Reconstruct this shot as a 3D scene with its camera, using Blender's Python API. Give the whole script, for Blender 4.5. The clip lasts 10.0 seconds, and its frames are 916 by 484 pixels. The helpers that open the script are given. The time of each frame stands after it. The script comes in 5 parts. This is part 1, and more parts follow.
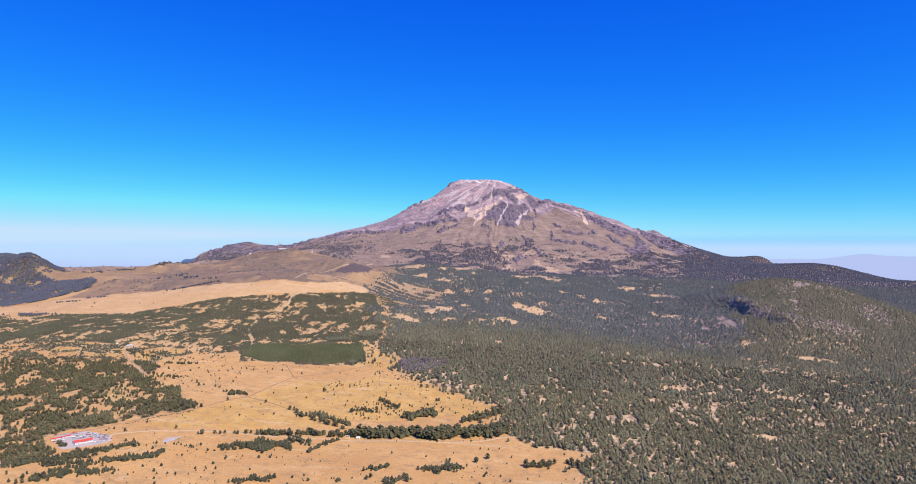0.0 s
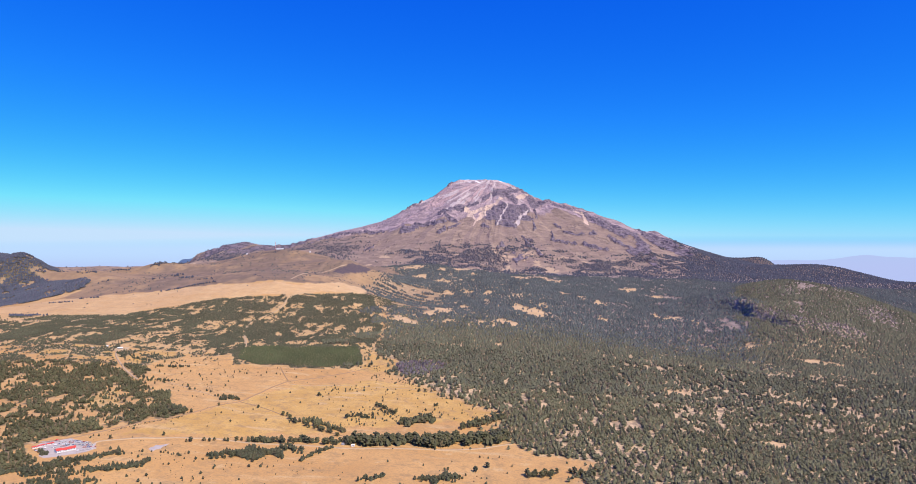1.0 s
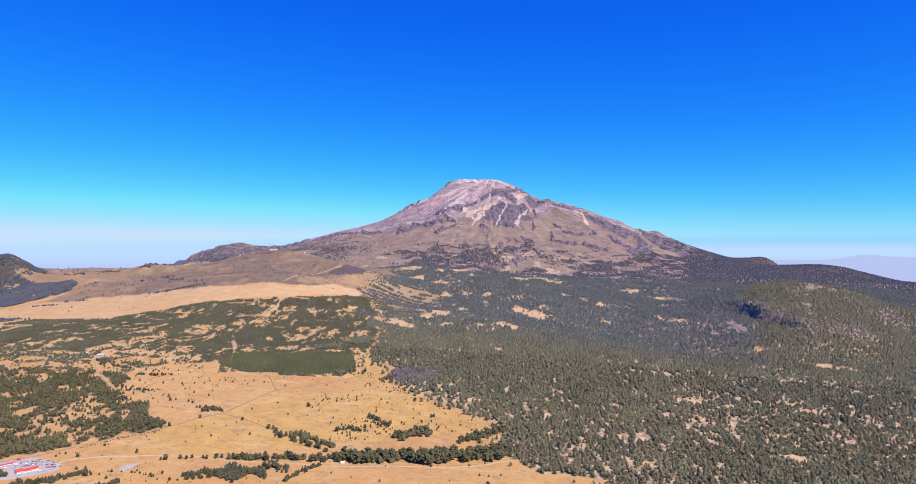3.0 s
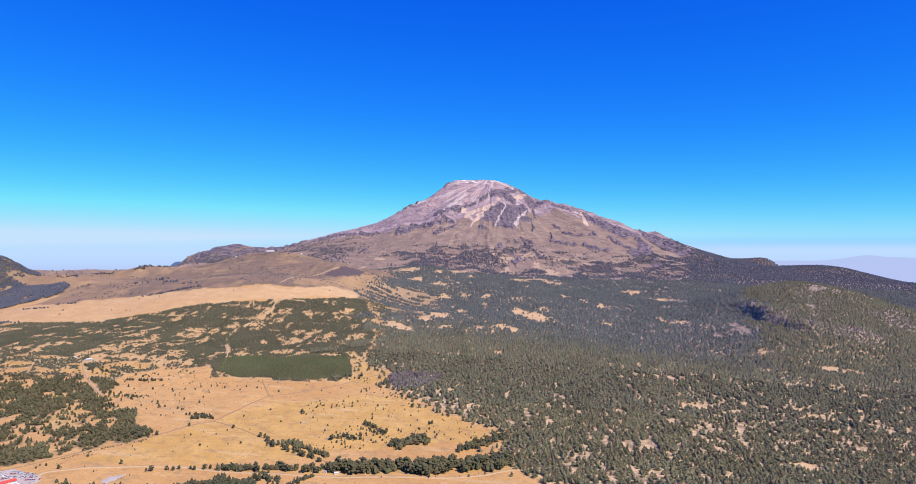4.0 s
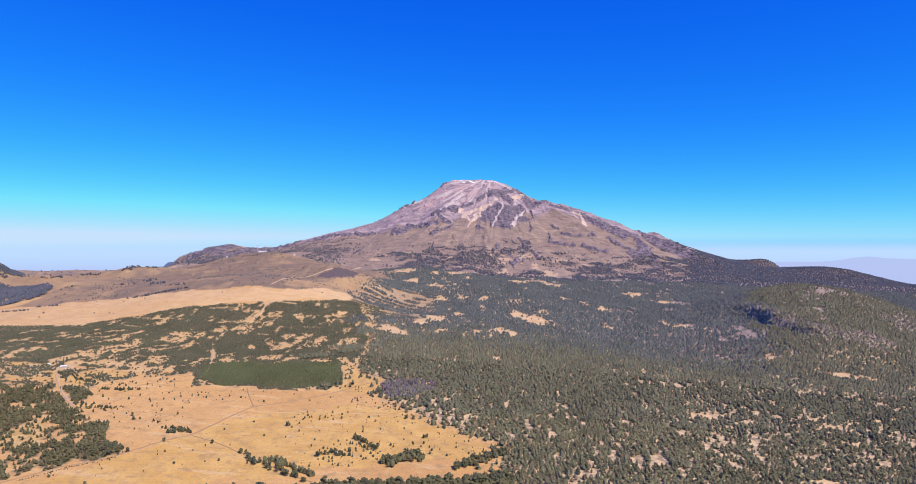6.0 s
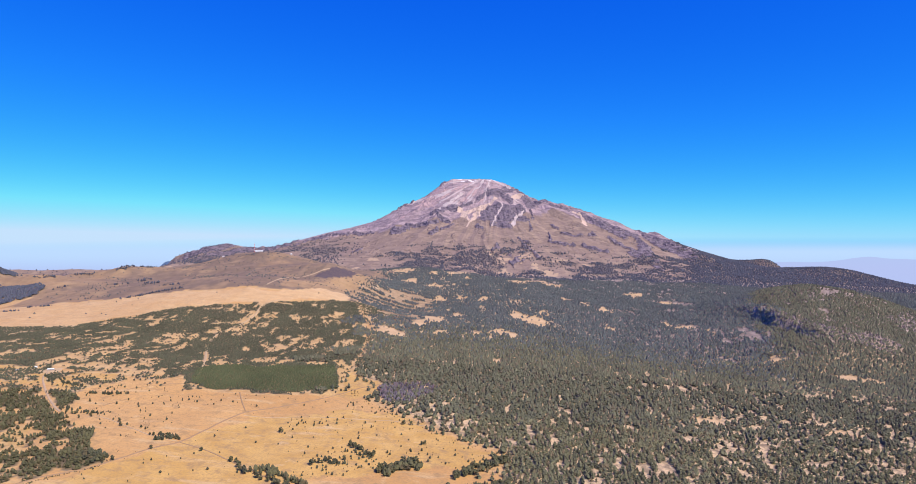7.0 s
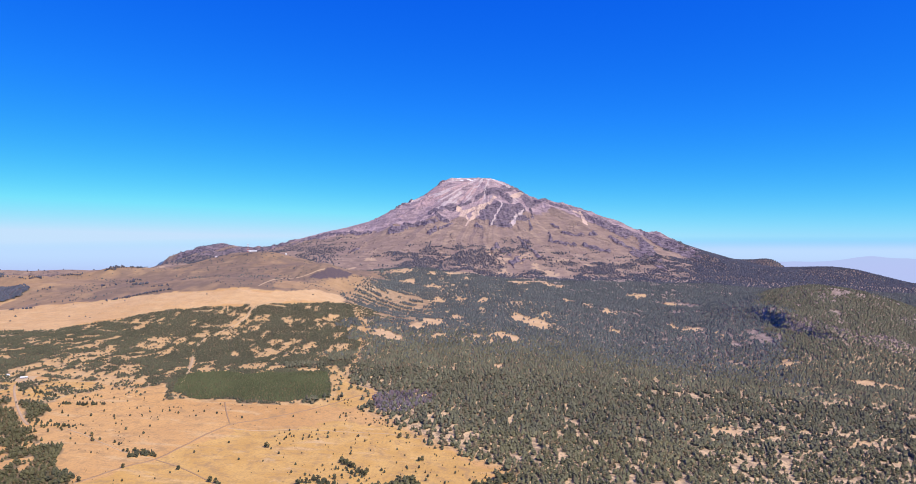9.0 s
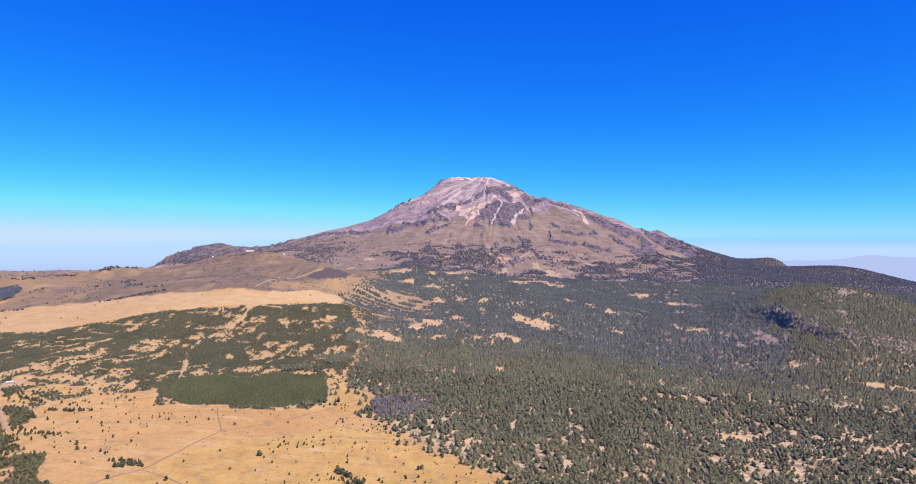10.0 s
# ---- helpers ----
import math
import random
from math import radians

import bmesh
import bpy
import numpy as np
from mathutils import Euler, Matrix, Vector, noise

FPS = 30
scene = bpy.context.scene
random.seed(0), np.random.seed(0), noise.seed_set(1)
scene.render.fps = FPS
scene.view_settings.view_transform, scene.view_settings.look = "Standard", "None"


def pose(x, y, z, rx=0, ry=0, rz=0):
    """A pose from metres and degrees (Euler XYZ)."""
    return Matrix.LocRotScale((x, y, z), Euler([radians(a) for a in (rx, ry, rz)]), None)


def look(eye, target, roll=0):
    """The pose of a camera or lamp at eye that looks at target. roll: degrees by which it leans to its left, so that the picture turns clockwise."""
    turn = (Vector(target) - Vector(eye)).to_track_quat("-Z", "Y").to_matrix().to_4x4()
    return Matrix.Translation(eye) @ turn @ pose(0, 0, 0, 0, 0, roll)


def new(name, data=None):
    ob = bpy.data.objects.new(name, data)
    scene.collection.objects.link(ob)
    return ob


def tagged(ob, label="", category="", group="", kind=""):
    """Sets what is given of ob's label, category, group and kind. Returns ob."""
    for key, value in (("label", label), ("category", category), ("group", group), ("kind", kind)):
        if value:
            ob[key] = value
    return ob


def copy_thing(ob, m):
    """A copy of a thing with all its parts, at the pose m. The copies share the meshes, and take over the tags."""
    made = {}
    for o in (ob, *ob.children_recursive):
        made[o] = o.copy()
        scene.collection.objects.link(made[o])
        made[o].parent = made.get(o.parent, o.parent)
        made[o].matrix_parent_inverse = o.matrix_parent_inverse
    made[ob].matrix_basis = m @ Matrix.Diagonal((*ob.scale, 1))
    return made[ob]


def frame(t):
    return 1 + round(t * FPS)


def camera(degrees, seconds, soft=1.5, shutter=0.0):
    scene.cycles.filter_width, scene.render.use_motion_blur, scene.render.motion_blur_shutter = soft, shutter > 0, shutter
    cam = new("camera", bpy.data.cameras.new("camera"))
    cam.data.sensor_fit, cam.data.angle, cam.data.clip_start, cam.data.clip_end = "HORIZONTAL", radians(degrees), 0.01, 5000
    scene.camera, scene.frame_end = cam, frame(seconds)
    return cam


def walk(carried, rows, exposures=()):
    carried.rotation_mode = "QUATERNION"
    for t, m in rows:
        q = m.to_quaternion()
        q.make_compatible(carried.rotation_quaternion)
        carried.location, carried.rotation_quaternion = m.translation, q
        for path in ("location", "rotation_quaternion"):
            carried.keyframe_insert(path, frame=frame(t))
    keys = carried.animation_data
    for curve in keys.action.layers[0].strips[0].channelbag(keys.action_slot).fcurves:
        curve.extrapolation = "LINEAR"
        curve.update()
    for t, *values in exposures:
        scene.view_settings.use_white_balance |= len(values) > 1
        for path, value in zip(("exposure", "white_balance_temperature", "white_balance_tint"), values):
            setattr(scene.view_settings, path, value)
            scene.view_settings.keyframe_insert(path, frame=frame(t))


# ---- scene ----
# ---------------------------------------------------------------- camera
cam = camera(70.0, 10.0, soft=0.7)
PATH = [
    (0, pose(0.00, 0.00, 200.00, 89.362, 0, 0.018) @ pose(0, 0, 0, 0, 0, -0.042)),
    (0.5, pose(0.35, 11.93, 199.83, 89.346, 0, -0.001) @ pose(0, 0, 0, 0, 0, -0.032)),
    (1, pose(0.66, 23.82, 199.69, 89.395, 0, -0.015) @ pose(0, 0, 0, 0, 0, 0.056)),
    (1.5, pose(0.93, 35.68, 199.56, 89.419, 0, -0.044) @ pose(0, 0, 0, 0, 0, 0.097)),
    (2, pose(1.17, 47.53, 199.44, 89.430, 0, -0.074) @ pose(0, 0, 0, 0, 0, 0.058)),
    (2.5, pose(1.37, 59.36, 199.34, 89.405, 0, -0.086) @ pose(0, 0, 0, 0, 0, -0.002)),
    (4, pose(1.75, 94.83, 199.09, 89.516, 0, -0.248) @ pose(0, 0, 0, 0, 0, -0.127)),
    (4.5, pose(1.80, 106.68, 199.02, 89.533, 0, -0.311) @ pose(0, 0, 0, 0, 0, -0.101)),
    (5, pose(1.82, 118.55, 198.95, 89.540, 0, -0.400) @ pose(0, 0, 0, 0, 0, -0.069)),
    (5.5, pose(1.80, 130.45, 198.88, 89.567, 0, -0.481) @ pose(0, 0, 0, 0, 0, -0.054)),
    (7, pose(1.52, 166.38, 198.64, 89.526, 0, -0.614) @ pose(0, 0, 0, 0, 0, 0.049)),
    (7.5, pose(1.36, 178.47, 198.54, 89.511, 0, -0.652) @ pose(0, 0, 0, 0, 0, 0.135)),
    (8, pose(1.16, 190.62, 198.44, 89.490, 0, -0.696) @ pose(0, 0, 0, 0, 0, 0.172)),
    (8.5, pose(0.92, 202.84, 198.31, 89.493, 0, -0.714) @ pose(0, 0, 0, 0, 0, 0.100)),
    (9, pose(0.65, 215.14, 198.17, 89.490, 0, -0.741) @ pose(0, 0, 0, 0, 0, 0.009)),
    (9.5, pose(0.34, 227.52, 198.02, 89.460, 0, -0.772) @ pose(0, 0, 0, 0, 0, 0.010)),
    (10, pose(0.00, 240.00, 197.84, 89.446, 0, -0.778) @ pose(0, 0, 0, 0, 0, -0.091)),
]
walk(cam, PATH)

# ---------------------------------------------------------------- daylight
SUN_SIDE, SUN_HEIGHT = 130.0, 51.0          # degrees clockwise from straight ahead, and above the horizon
scene.view_settings.exposure = 0.3
SKY_POWER, SKY_GAIN = (2.35, 1.25, 0.37), (0.031, 0.50, 4.35)
SKY_CAP = (4.6, 6.2, 8.0)               # the milky band along the horizon
world = bpy.data.worlds.new("world")
scene.world = world
world.use_nodes = True
wn = world.node_tree.nodes
sky = wn.new("ShaderNodeTexSky")
sky.sky_type = "NISHITA"
sky.sun_disc = False
sky.sun_elevation, sky.sun_rotation = radians(SUN_HEIGHT), radians(SUN_SIDE)
sky.altitude, sky.air_density, sky.dust_density, sky.ozone_density = 3000, 1.0, 0.6, 3.0
# clear, deep high-altitude blue: each channel of the sky keeps its own contrast
split, join = wn.new("ShaderNodeSeparateColor"), wn.new("ShaderNodeCombineColor")
world.node_tree.links.new(sky.outputs[0], split.inputs[0])
for channel, power, gain in ((0, SKY_POWER[0], SKY_GAIN[0]), (1, SKY_POWER[1], SKY_GAIN[1]), (2, SKY_POWER[2], SKY_GAIN[2])):
    bend, scale = wn.new("ShaderNodeMath"), wn.new("ShaderNodeMath")
    bend.operation, scale.operation = "POWER", "MULTIPLY"
    bend.inputs[1].default_value, scale.inputs[1].default_value = power, gain
    world.node_tree.links.new(split.outputs[channel], bend.inputs[0])
    world.node_tree.links.new(bend.outputs[0], scale.inputs[0])
    cap = wn.new("ShaderNodeMath")
    cap.operation, cap.inputs[1].default_value = "MINIMUM", SKY_CAP[channel]
    world.node_tree.links.new(scale.outputs[0], cap.inputs[0])
    world.node_tree.links.new(cap.outputs[0], join.inputs[channel])
world.node_tree.links.new(join.outputs[0], wn["Background"].inputs["Color"])
wn["Background"].inputs["Strength"].default_value = 0.10

sun_data = bpy.data.lights.new("sun", "SUN")
sun_data.energy, sun_data.angle, sun_data.color = 4.4, radians(0.53), (1.0, 0.89, 0.72)
sun = new("sun", sun_data)
side, up = radians(SUN_SIDE), radians(SUN_HEIGHT)
sun.matrix_world = look((900 * math.sin(side) * math.cos(up), 900 * math.cos(side) * math.cos(up), 900 * math.sin(up)), (0, 0, 0))


# ---------------------------------------------------------------- landform
def lattice(i, j, seed):
    h = (i * 374761393 + j * 668265263 + seed * 1274126177) & 0x7FFFFFFF
    h = ((h ^ (h >> 13)) * 1103515245) & 0x7FFFFFFF
    h = ((h ^ (h >> 11)) * 12345677) & 0x7FFFFFFF
    return ((h ^ (h >> 15)) & 0xFFFFF) / 0xFFFFF


def vnoise(x, y, seed=0):
    """Smooth value noise, -1 to 1, one bump per unit."""
    i, j = np.floor(x).astype(np.int64), np.floor(y).astype(np.int64)
    u, v = x - i, y - j
    u, v = u * u * u * (u * (6 * u - 15) + 10), v * v * v * (v * (6 * v - 15) + 10)
    a, b = lattice(i, j, seed), lattice(i + 1, j, seed)
    c, d = lattice(i, j + 1, seed), lattice(i + 1, j + 1, seed)
    return 2 * (a + (b - a) * u + (c - a) * v + (a - b - c + d) * u * v) - 1


def fbm(x, y, seed=0, octaves=4):
    total, amp = 0, 0.5
    for k in range(octaves):
        total = total + amp * vnoise(x * 2 ** k + 17.3 * k, y * 2 ** k - 9.1 * k, seed + k)
        amp *= 0.55
    return total


def ridged(x, y, seed=0, octaves=4):
    total, amp = 0, 0.5
    for k in range(octaves):
        total = total + amp * (1 - 2 * np.abs(vnoise(x * 2 ** k + 5.7 * k, y * 2 ** k + 3.3 * k, seed + k)))
        amp *= 0.52
    return total


def ease(t):
    t = np.clip(t, 0, 1)
    return t * t * (3 - 2 * t)


# the volcano's skyline: how far along, how far off and how high its crest runs
CREST_X = [-1277, -1198, -1164, -1075, -989, -913, -838, -784, -657, -543, -422, -297, -162, -47, 14, 252, 359, 436, 514, 638, 749, 891, 990, 1062, 1156, 1307, 1433, 1527, 1716]
CREST_Y = [2950, 2950, 3000, 3050, 3080, 3150, 3300, 3450, 3600, 3700, 3800, 3950, 4100, 4250, 4300, 4300, 4200, 4050, 3950, 3850, 3720, 3620, 3570, 3565, 3540, 3520, 3520, 3520, 3520]
CREST_Z = [60, 86, 117, 142, 161, 149, 149, 171, 215, 245, 284, 361, 433, 532, 563, 562, 517, 451, 413, 383, 334, 272, 220, 226, 172, 116, 75, 40, -32]
# swells, knolls and hollows of the high plain: centre, spread in x and y, height
HILLS = [
    (-1166, 1753, 22, 75, 43.0),
    (-1246, 1773, 55, 77, 64.0),
    (-1191, 1927, 46, 72, 24.0),
    (-1015, 1836, 68, 36, 29.0),
    (-951, 1859, 78, 32, -22.0),
    (-919, 1675, 70, 64, 25.0),
    (-1131, 1980, 96, 73, -23.0),
    (-870, 1930, 150, 70, 29.0),
    (-550, 2110, 150, 110, 70.0),
    (-360, 1900, 160, 90, 38.9),
    (-400, 1620, 220, 130, 45.3),
    (800, 1730, 120, 120, 61.7),
    (1000, 1680, 150, 110, 61.0),
    (770, 1470, 120, 100, 39.5),
    (-305, 1885, 62, 48, 22.0),
]
HILLS += [
    (640, 1330, 180, 100, -7.1),
    (-380, 650, 110, 100, 7.3),
    (-110, 1720, 120, 160, -40.8),
    (1560, 2250, 250, 150, -16.6),
    (560, 1780, 120, 150, -6.3),
    (-110, 2280, 100, 90, 25.1),
    (-800, 1240, 150, 120, -11.0),
    (-1050, 1550, 150, 150, -25.0),
    (-560, 1080, 130, 120, 13.1),
    (420, 1430, 160, 130, -29.1),
    (-380, 1190, 110, 80, -15.3),
]
FOOT = 2380.0


def plain_height(x, y):
    """The rolling high plain and its hills."""
    y = np.clip(y, 380, 2400)
    wide = np.clip(x, -1450 - 0.1 * y, 1500 + 0.1 * y)
    u, v = wide / 1000, (y - 1300) / 1000
    z = (17.7 -64.6 * u +60.2 * v -22.6 * u * u +13.1 * u * v +12.5 * v * v
         +17.3 * u * u * v +17.8 * u * v * v -20.9 * v ** 3 +5.2 * u ** 3)
    return z


def hills_height(x, y):
    z = 0
    for cx, cy, sx, sy, h in HILLS:
        z = z + h * np.exp(-((x - cx) / sx) ** 2 / 2 - ((y - cy) / sy) ** 2 / 2)
    return z


def mountain_share(x, y):
    """0 at the volcano's foot, 1 along its crest."""
    return np.clip((y - FOOT) / (np.interp(x, CREST_X, CREST_Y) - FOOT), 0, 1)


def base_height(x, y):
    """The volcano's smooth form, before its spurs, gullies and crags."""
    foot_z = plain_height(x, y)
    return foot_z + hills_height(x, y) + (np.interp(x, CREST_X, CREST_Z) - foot_z) * mountain_share(x, y) ** 1.35


# dark crags and ledges on the volcano's face: from (x, height), to (x, height), half width
SUMMIT_CRAGS = [
    (426, 424, 437, 367, 21), (400, 482, 431, 438, 11), (212, 432, 366, 475, 18), (277, 455, 332, 392, 17), (153, 333, 378, 342, 19),
    (165, 287, 359, 292, 19), (194, 252, 283, 249, 9), (-69, 331, 38, 355, 13), (-97, 314, -46, 323, 10), (38, 355, 105, 371, 8),
    (153, 407, 215, 450, 9), (276, 334, 266, 265, 9), (-61, 519, -35, 538, 8), (122, 245, 149, 230, 6),
]
WEST_CRAGS = [
    (-268, 217, -212, 232, 18), (-217, 247, -116, 259, 11), (-114, 247, -67, 265, 9), (-60, 292, -10, 271, 11), (-41, 231, 5, 258, 7),
    (-96, 204, -67, 228, 9), (-294, 352, -256, 376, 9), (-238, 392, -217, 403, 9), (-402, 132, -382, 146, 8), (-585, 190, -370, 211, 6),
]
RIDGE_CRAGS = [
    (447, 375, 539, 392, 12), (560, 364, 631, 340, 12), (696, 304, 746, 247, 19), (733, 270, 807, 207, 21), (819, 216, 886, 186, 15),
    (969, 189, 1008, 132, 32), (1030, 144, 1082, 102, 22), (868, 162, 794, 94, 16), (747, 115, 826, 103, 10), (721, 174, 789, 124, 7),
]
EAST_LEDGES = [
    (391, 282, 376, 228, 7), (428, 336, 419, 292, 6), (305, 190, 338, 172, 5), (311, 172, 303, 138, 8), (451, 204, 448, 177, 4),
    (499, 250, 520, 234, 6), (522, 213, 599, 195, 6), (437, 171, 532, 151, 5), (634, 190, 668, 196, 5), (572, 151, 655, 127, 7),
    (163, 127, 196, 152, 9), (218, 140, 240, 124, 9), (224, 96, 279, 107, 8), (315, 152, 353, 107, 6),
]
LOW_CRAGS = [
    (-1130, 95, -1060, 135, 16), (-1060, 120, -980, 150, 22), (-960, 120, -880, 140, 16), (-850, 130, -760, 165, 14), (-700, 160, -600, 200, 8),
]


# the upper edge of the grassy apron below the bare rock
APRON_X = [-900, -600, -300, -100, 100, 300, 450, 600, 700, 900, 1100]
APRON_Z = [110, 150, 205, 262, 258, 255, 300, 290, 235, 150, 80]


def fall_line(x, zb):
    """Bearing down from the summit over the volcano's face, and distance to it; gullies run along these."""
    down = np.maximum(585 - zb, 14)
    return np.arctan2(x - 235, down), np.hypot(x - 235, down)


def near_segments(x, zb, rows, spread=1.0):
    """1 on the lines, 0 away from them, with a frayed edge."""
    wx, wz = x + 16 * fbm(x / 34, zb / 26, 141, 4), zb + 11 * fbm(x / 34, zb / 26, 143, 4)
    m = np.zeros(np.shape(x))
    for x0, z0, x1, z1, w in rows:
        k = np.clip(((wx - x0) * (x1 - x0) + (wz - z0) * (z1 - z0)) / ((x1 - x0) ** 2 + (z1 - z0) ** 2), 0, 1)
        off = np.hypot(wx - x0 - k * (x1 - x0), wz - z0 - k * (z1 - z0))
        m = np.maximum(m, ease(1.4 - off / (w * spread)))
    return m


def crags(x, y, zb=None):
    zb = base_height(x, y) if zb is None else zb
    t = mountain_share(x, y)
    m = near_segments(x, zb, WEST_CRAGS + EAST_LEDGES + LOW_CRAGS)
    m = np.maximum(m, near_segments(x, zb, SUMMIT_CRAGS + RIDGE_CRAGS, 1.35))
    # small outcrops between them, drawn out down the slope
    around, far = fall_line(x, zb)
    lump = fbm(x / 46, zb / 17, 63, 4) + 0.35 * ridged(around * 9 + 0.6 * fbm(x / 90, zb / 60, 64, 2), far / 260, 65, 3)
    bare = ease((lump - 0.40) / 0.12) * ease((t - 0.12) / 0.12) * ease((np.interp(x, CREST_X, CREST_Z) - 150) / 100)
    return np.maximum(m, 0.36 * bare)


# main spurs and ravines of the volcano's face: three points of each, half width, height
SPURS = [
    (190, 4230, 250, 3780, 330, 3330, 42, 26), (90, 4000, 40, 3640, -10, 3200, 60, -18), (-110, 4060, -240, 3560, -360, 3060, 55, 15),
    (500, 3930, 620, 3440, 690, 3000, 55, 20), (400, 3700, 470, 3330, 500, 2980, 50, -13), (-30, 3700, -120, 3260, -180, 2850, 48, 15),
    (160, 3420, 170, 3100, 150, 2750, 60, 10), (300, 4200, 400, 3950, 450, 3760, 26, 12), (720, 3560, 860, 3200, 930, 2850, 50, 13),
]


def spurs(x, y):
    z = 0
    for x0, y0, x1, y1, x2, y2, w, h in SPURS:
        u = np.clip((y0 - y) / (y0 - y2), 0, 1)
        mid_u = (y0 - y1) / (y0 - y2)
        line = np.interp(u, [0, mid_u, 1], [x0, x1, x2]) + 26 * fbm(y / 90, y * 0 + x0, 53, 3)
        off = np.abs(x - line) / w
        z = z + h * np.clip(1.25 - off, 0, 1.25) ** 1.5 * 0.75 * ease(u / 0.12) * ease((1 - u) / 0.3)
    return z


def height(x, y, detail=True):
    x, y = np.asarray(x, float), np.asarray(y, float)
    t = mountain_share(x, y)
    low = plain_height(x, y) + hills_height(x, y)
    crest_y, crest_z = np.interp(x, CREST_X, CREST_Y), np.interp(x, CREST_X, CREST_Z)
    foot_z = plain_height(x, y)
    z = low + (crest_z - foot_z) * t ** 1.35
    # side ridges behind the wooded slopes
    z = z - 170 * ease((x - 1450) / 350) * ease((y - 2300) / 900)
    z = z + 58 * np.exp(-((x - 1640) / 165) ** 2 / 2 - ((y - 2745) / 130) ** 2 / 2)
    z = z + 120 * np.exp(-((x - 1960) / 190) ** 2 / 2 - ((y - 4320) / 120) ** 2 / 2)
    hump = np.exp(-(np.abs(x - 1492 + 0.46 * (y - 3300)) / 75) ** 3 - ((y - 3300) / 110) ** 2)
    z = z + np.clip(86 - z, 0, None) * hump
    z = z - 190 * ease((-1000 - x) / 130) * ease((y - 2050) / 250) * (1 - ease((y - 2760) / 200))
    z = z - 0.55 * np.clip(y - np.maximum(crest_y, 2950), 0, None) * (1 - ease((x - 1500) / 200))
    # the sheer western side of the wooded hill
    brink = np.interp(y, [1433, 1460, 1486, 1527, 1561, 1594, 1650], [730, 714, 703, 688, 686, 680, 668]) + 5 * fbm(y / 16, y * 0, 55, 3)
    drop = 17 * np.exp(-((y - 1592) / 44) ** 2) + 8 * ease((y - 1425) / 30) * ease((1590 - y) / 40)
    z = z + drop * (np.tanh((x - brink) / 7) - np.tanh((x - brink - 22) / 60)) * (np.abs(x - 690) < 200)
    if detail:
        steep = ease((y - FOOT) / 450) * (0.30 + 0.70 * ease((crest_z - 60) / 160))
        zb = base_height(x, y)
        around, far = fall_line(x, zb)
        bend = around + 0.06 * fbm(x / 190, zb / 120, 17, 3)
        grow = ease((far - 40) / 420)
        # broad spurs and ravines that fan out from the summit, and finer gullies on them
        bare = ease((zb - np.interp(x, APRON_X, APRON_Z)) / 70)
        spur = ridged(bend * 5.0, far / 900, 11, 3) * (8 + 6 * bare) * grow + fbm(x / 120, zb / 60, 5, 4) * 7 * grow
        gully = ridged(bend * 15, far / 420, 13, 3) * (1.0 + 3.0 * grow) * (0.25 + 0.75 * bare) + ridged(bend * 37, far / 200, 14, 3) * (0.3 + 0.9 * bare)
        rough = crags(x, y, zb) * steep
        jag = ease((t - 0.72) / 0.25) * (ease((x - 350) / 120) + 0.25) * ease((crest_z - 120) / 80)
        z = z + jag * (5 * ridged(x / 46, y / 160, 45, 3) + 3 * fbm(x / 13, y / 40, 46, 2) - 2)
        keep = 1 - 0.8 * ease((t - 0.86) / 0.14)
        z = z + steep * keep * (spur + gully) + 0.6 * spurs(x, y)
        z = z + rough * (ridged(x / 26, zb / 15, 35, 3) * 9 + 5 * fbm(x / 11, zb / 9, 37, 3) + 2)
        step = (zb + 0.10 * (x - 300)) / 13 + 0.9 * fbm(x / 60, zb / 40, 39, 3)
        z = z + 0.8 * rough * (np.floor(step) + ease((step - np.floor(step)) / 0.35) - step) * 13
        z = z + (1 - steep) * (fbm(x / 170, y / 170, 3, 4) * 5 + fbm(x / 34, y / 34, 8, 3) * 0.7)
        hill = ease((y - 1450) / 200) * (1 - steep)
        z = z + hill * (ridged(x / 190, y / 240, 21, 3) * 7 - 2)
    return z

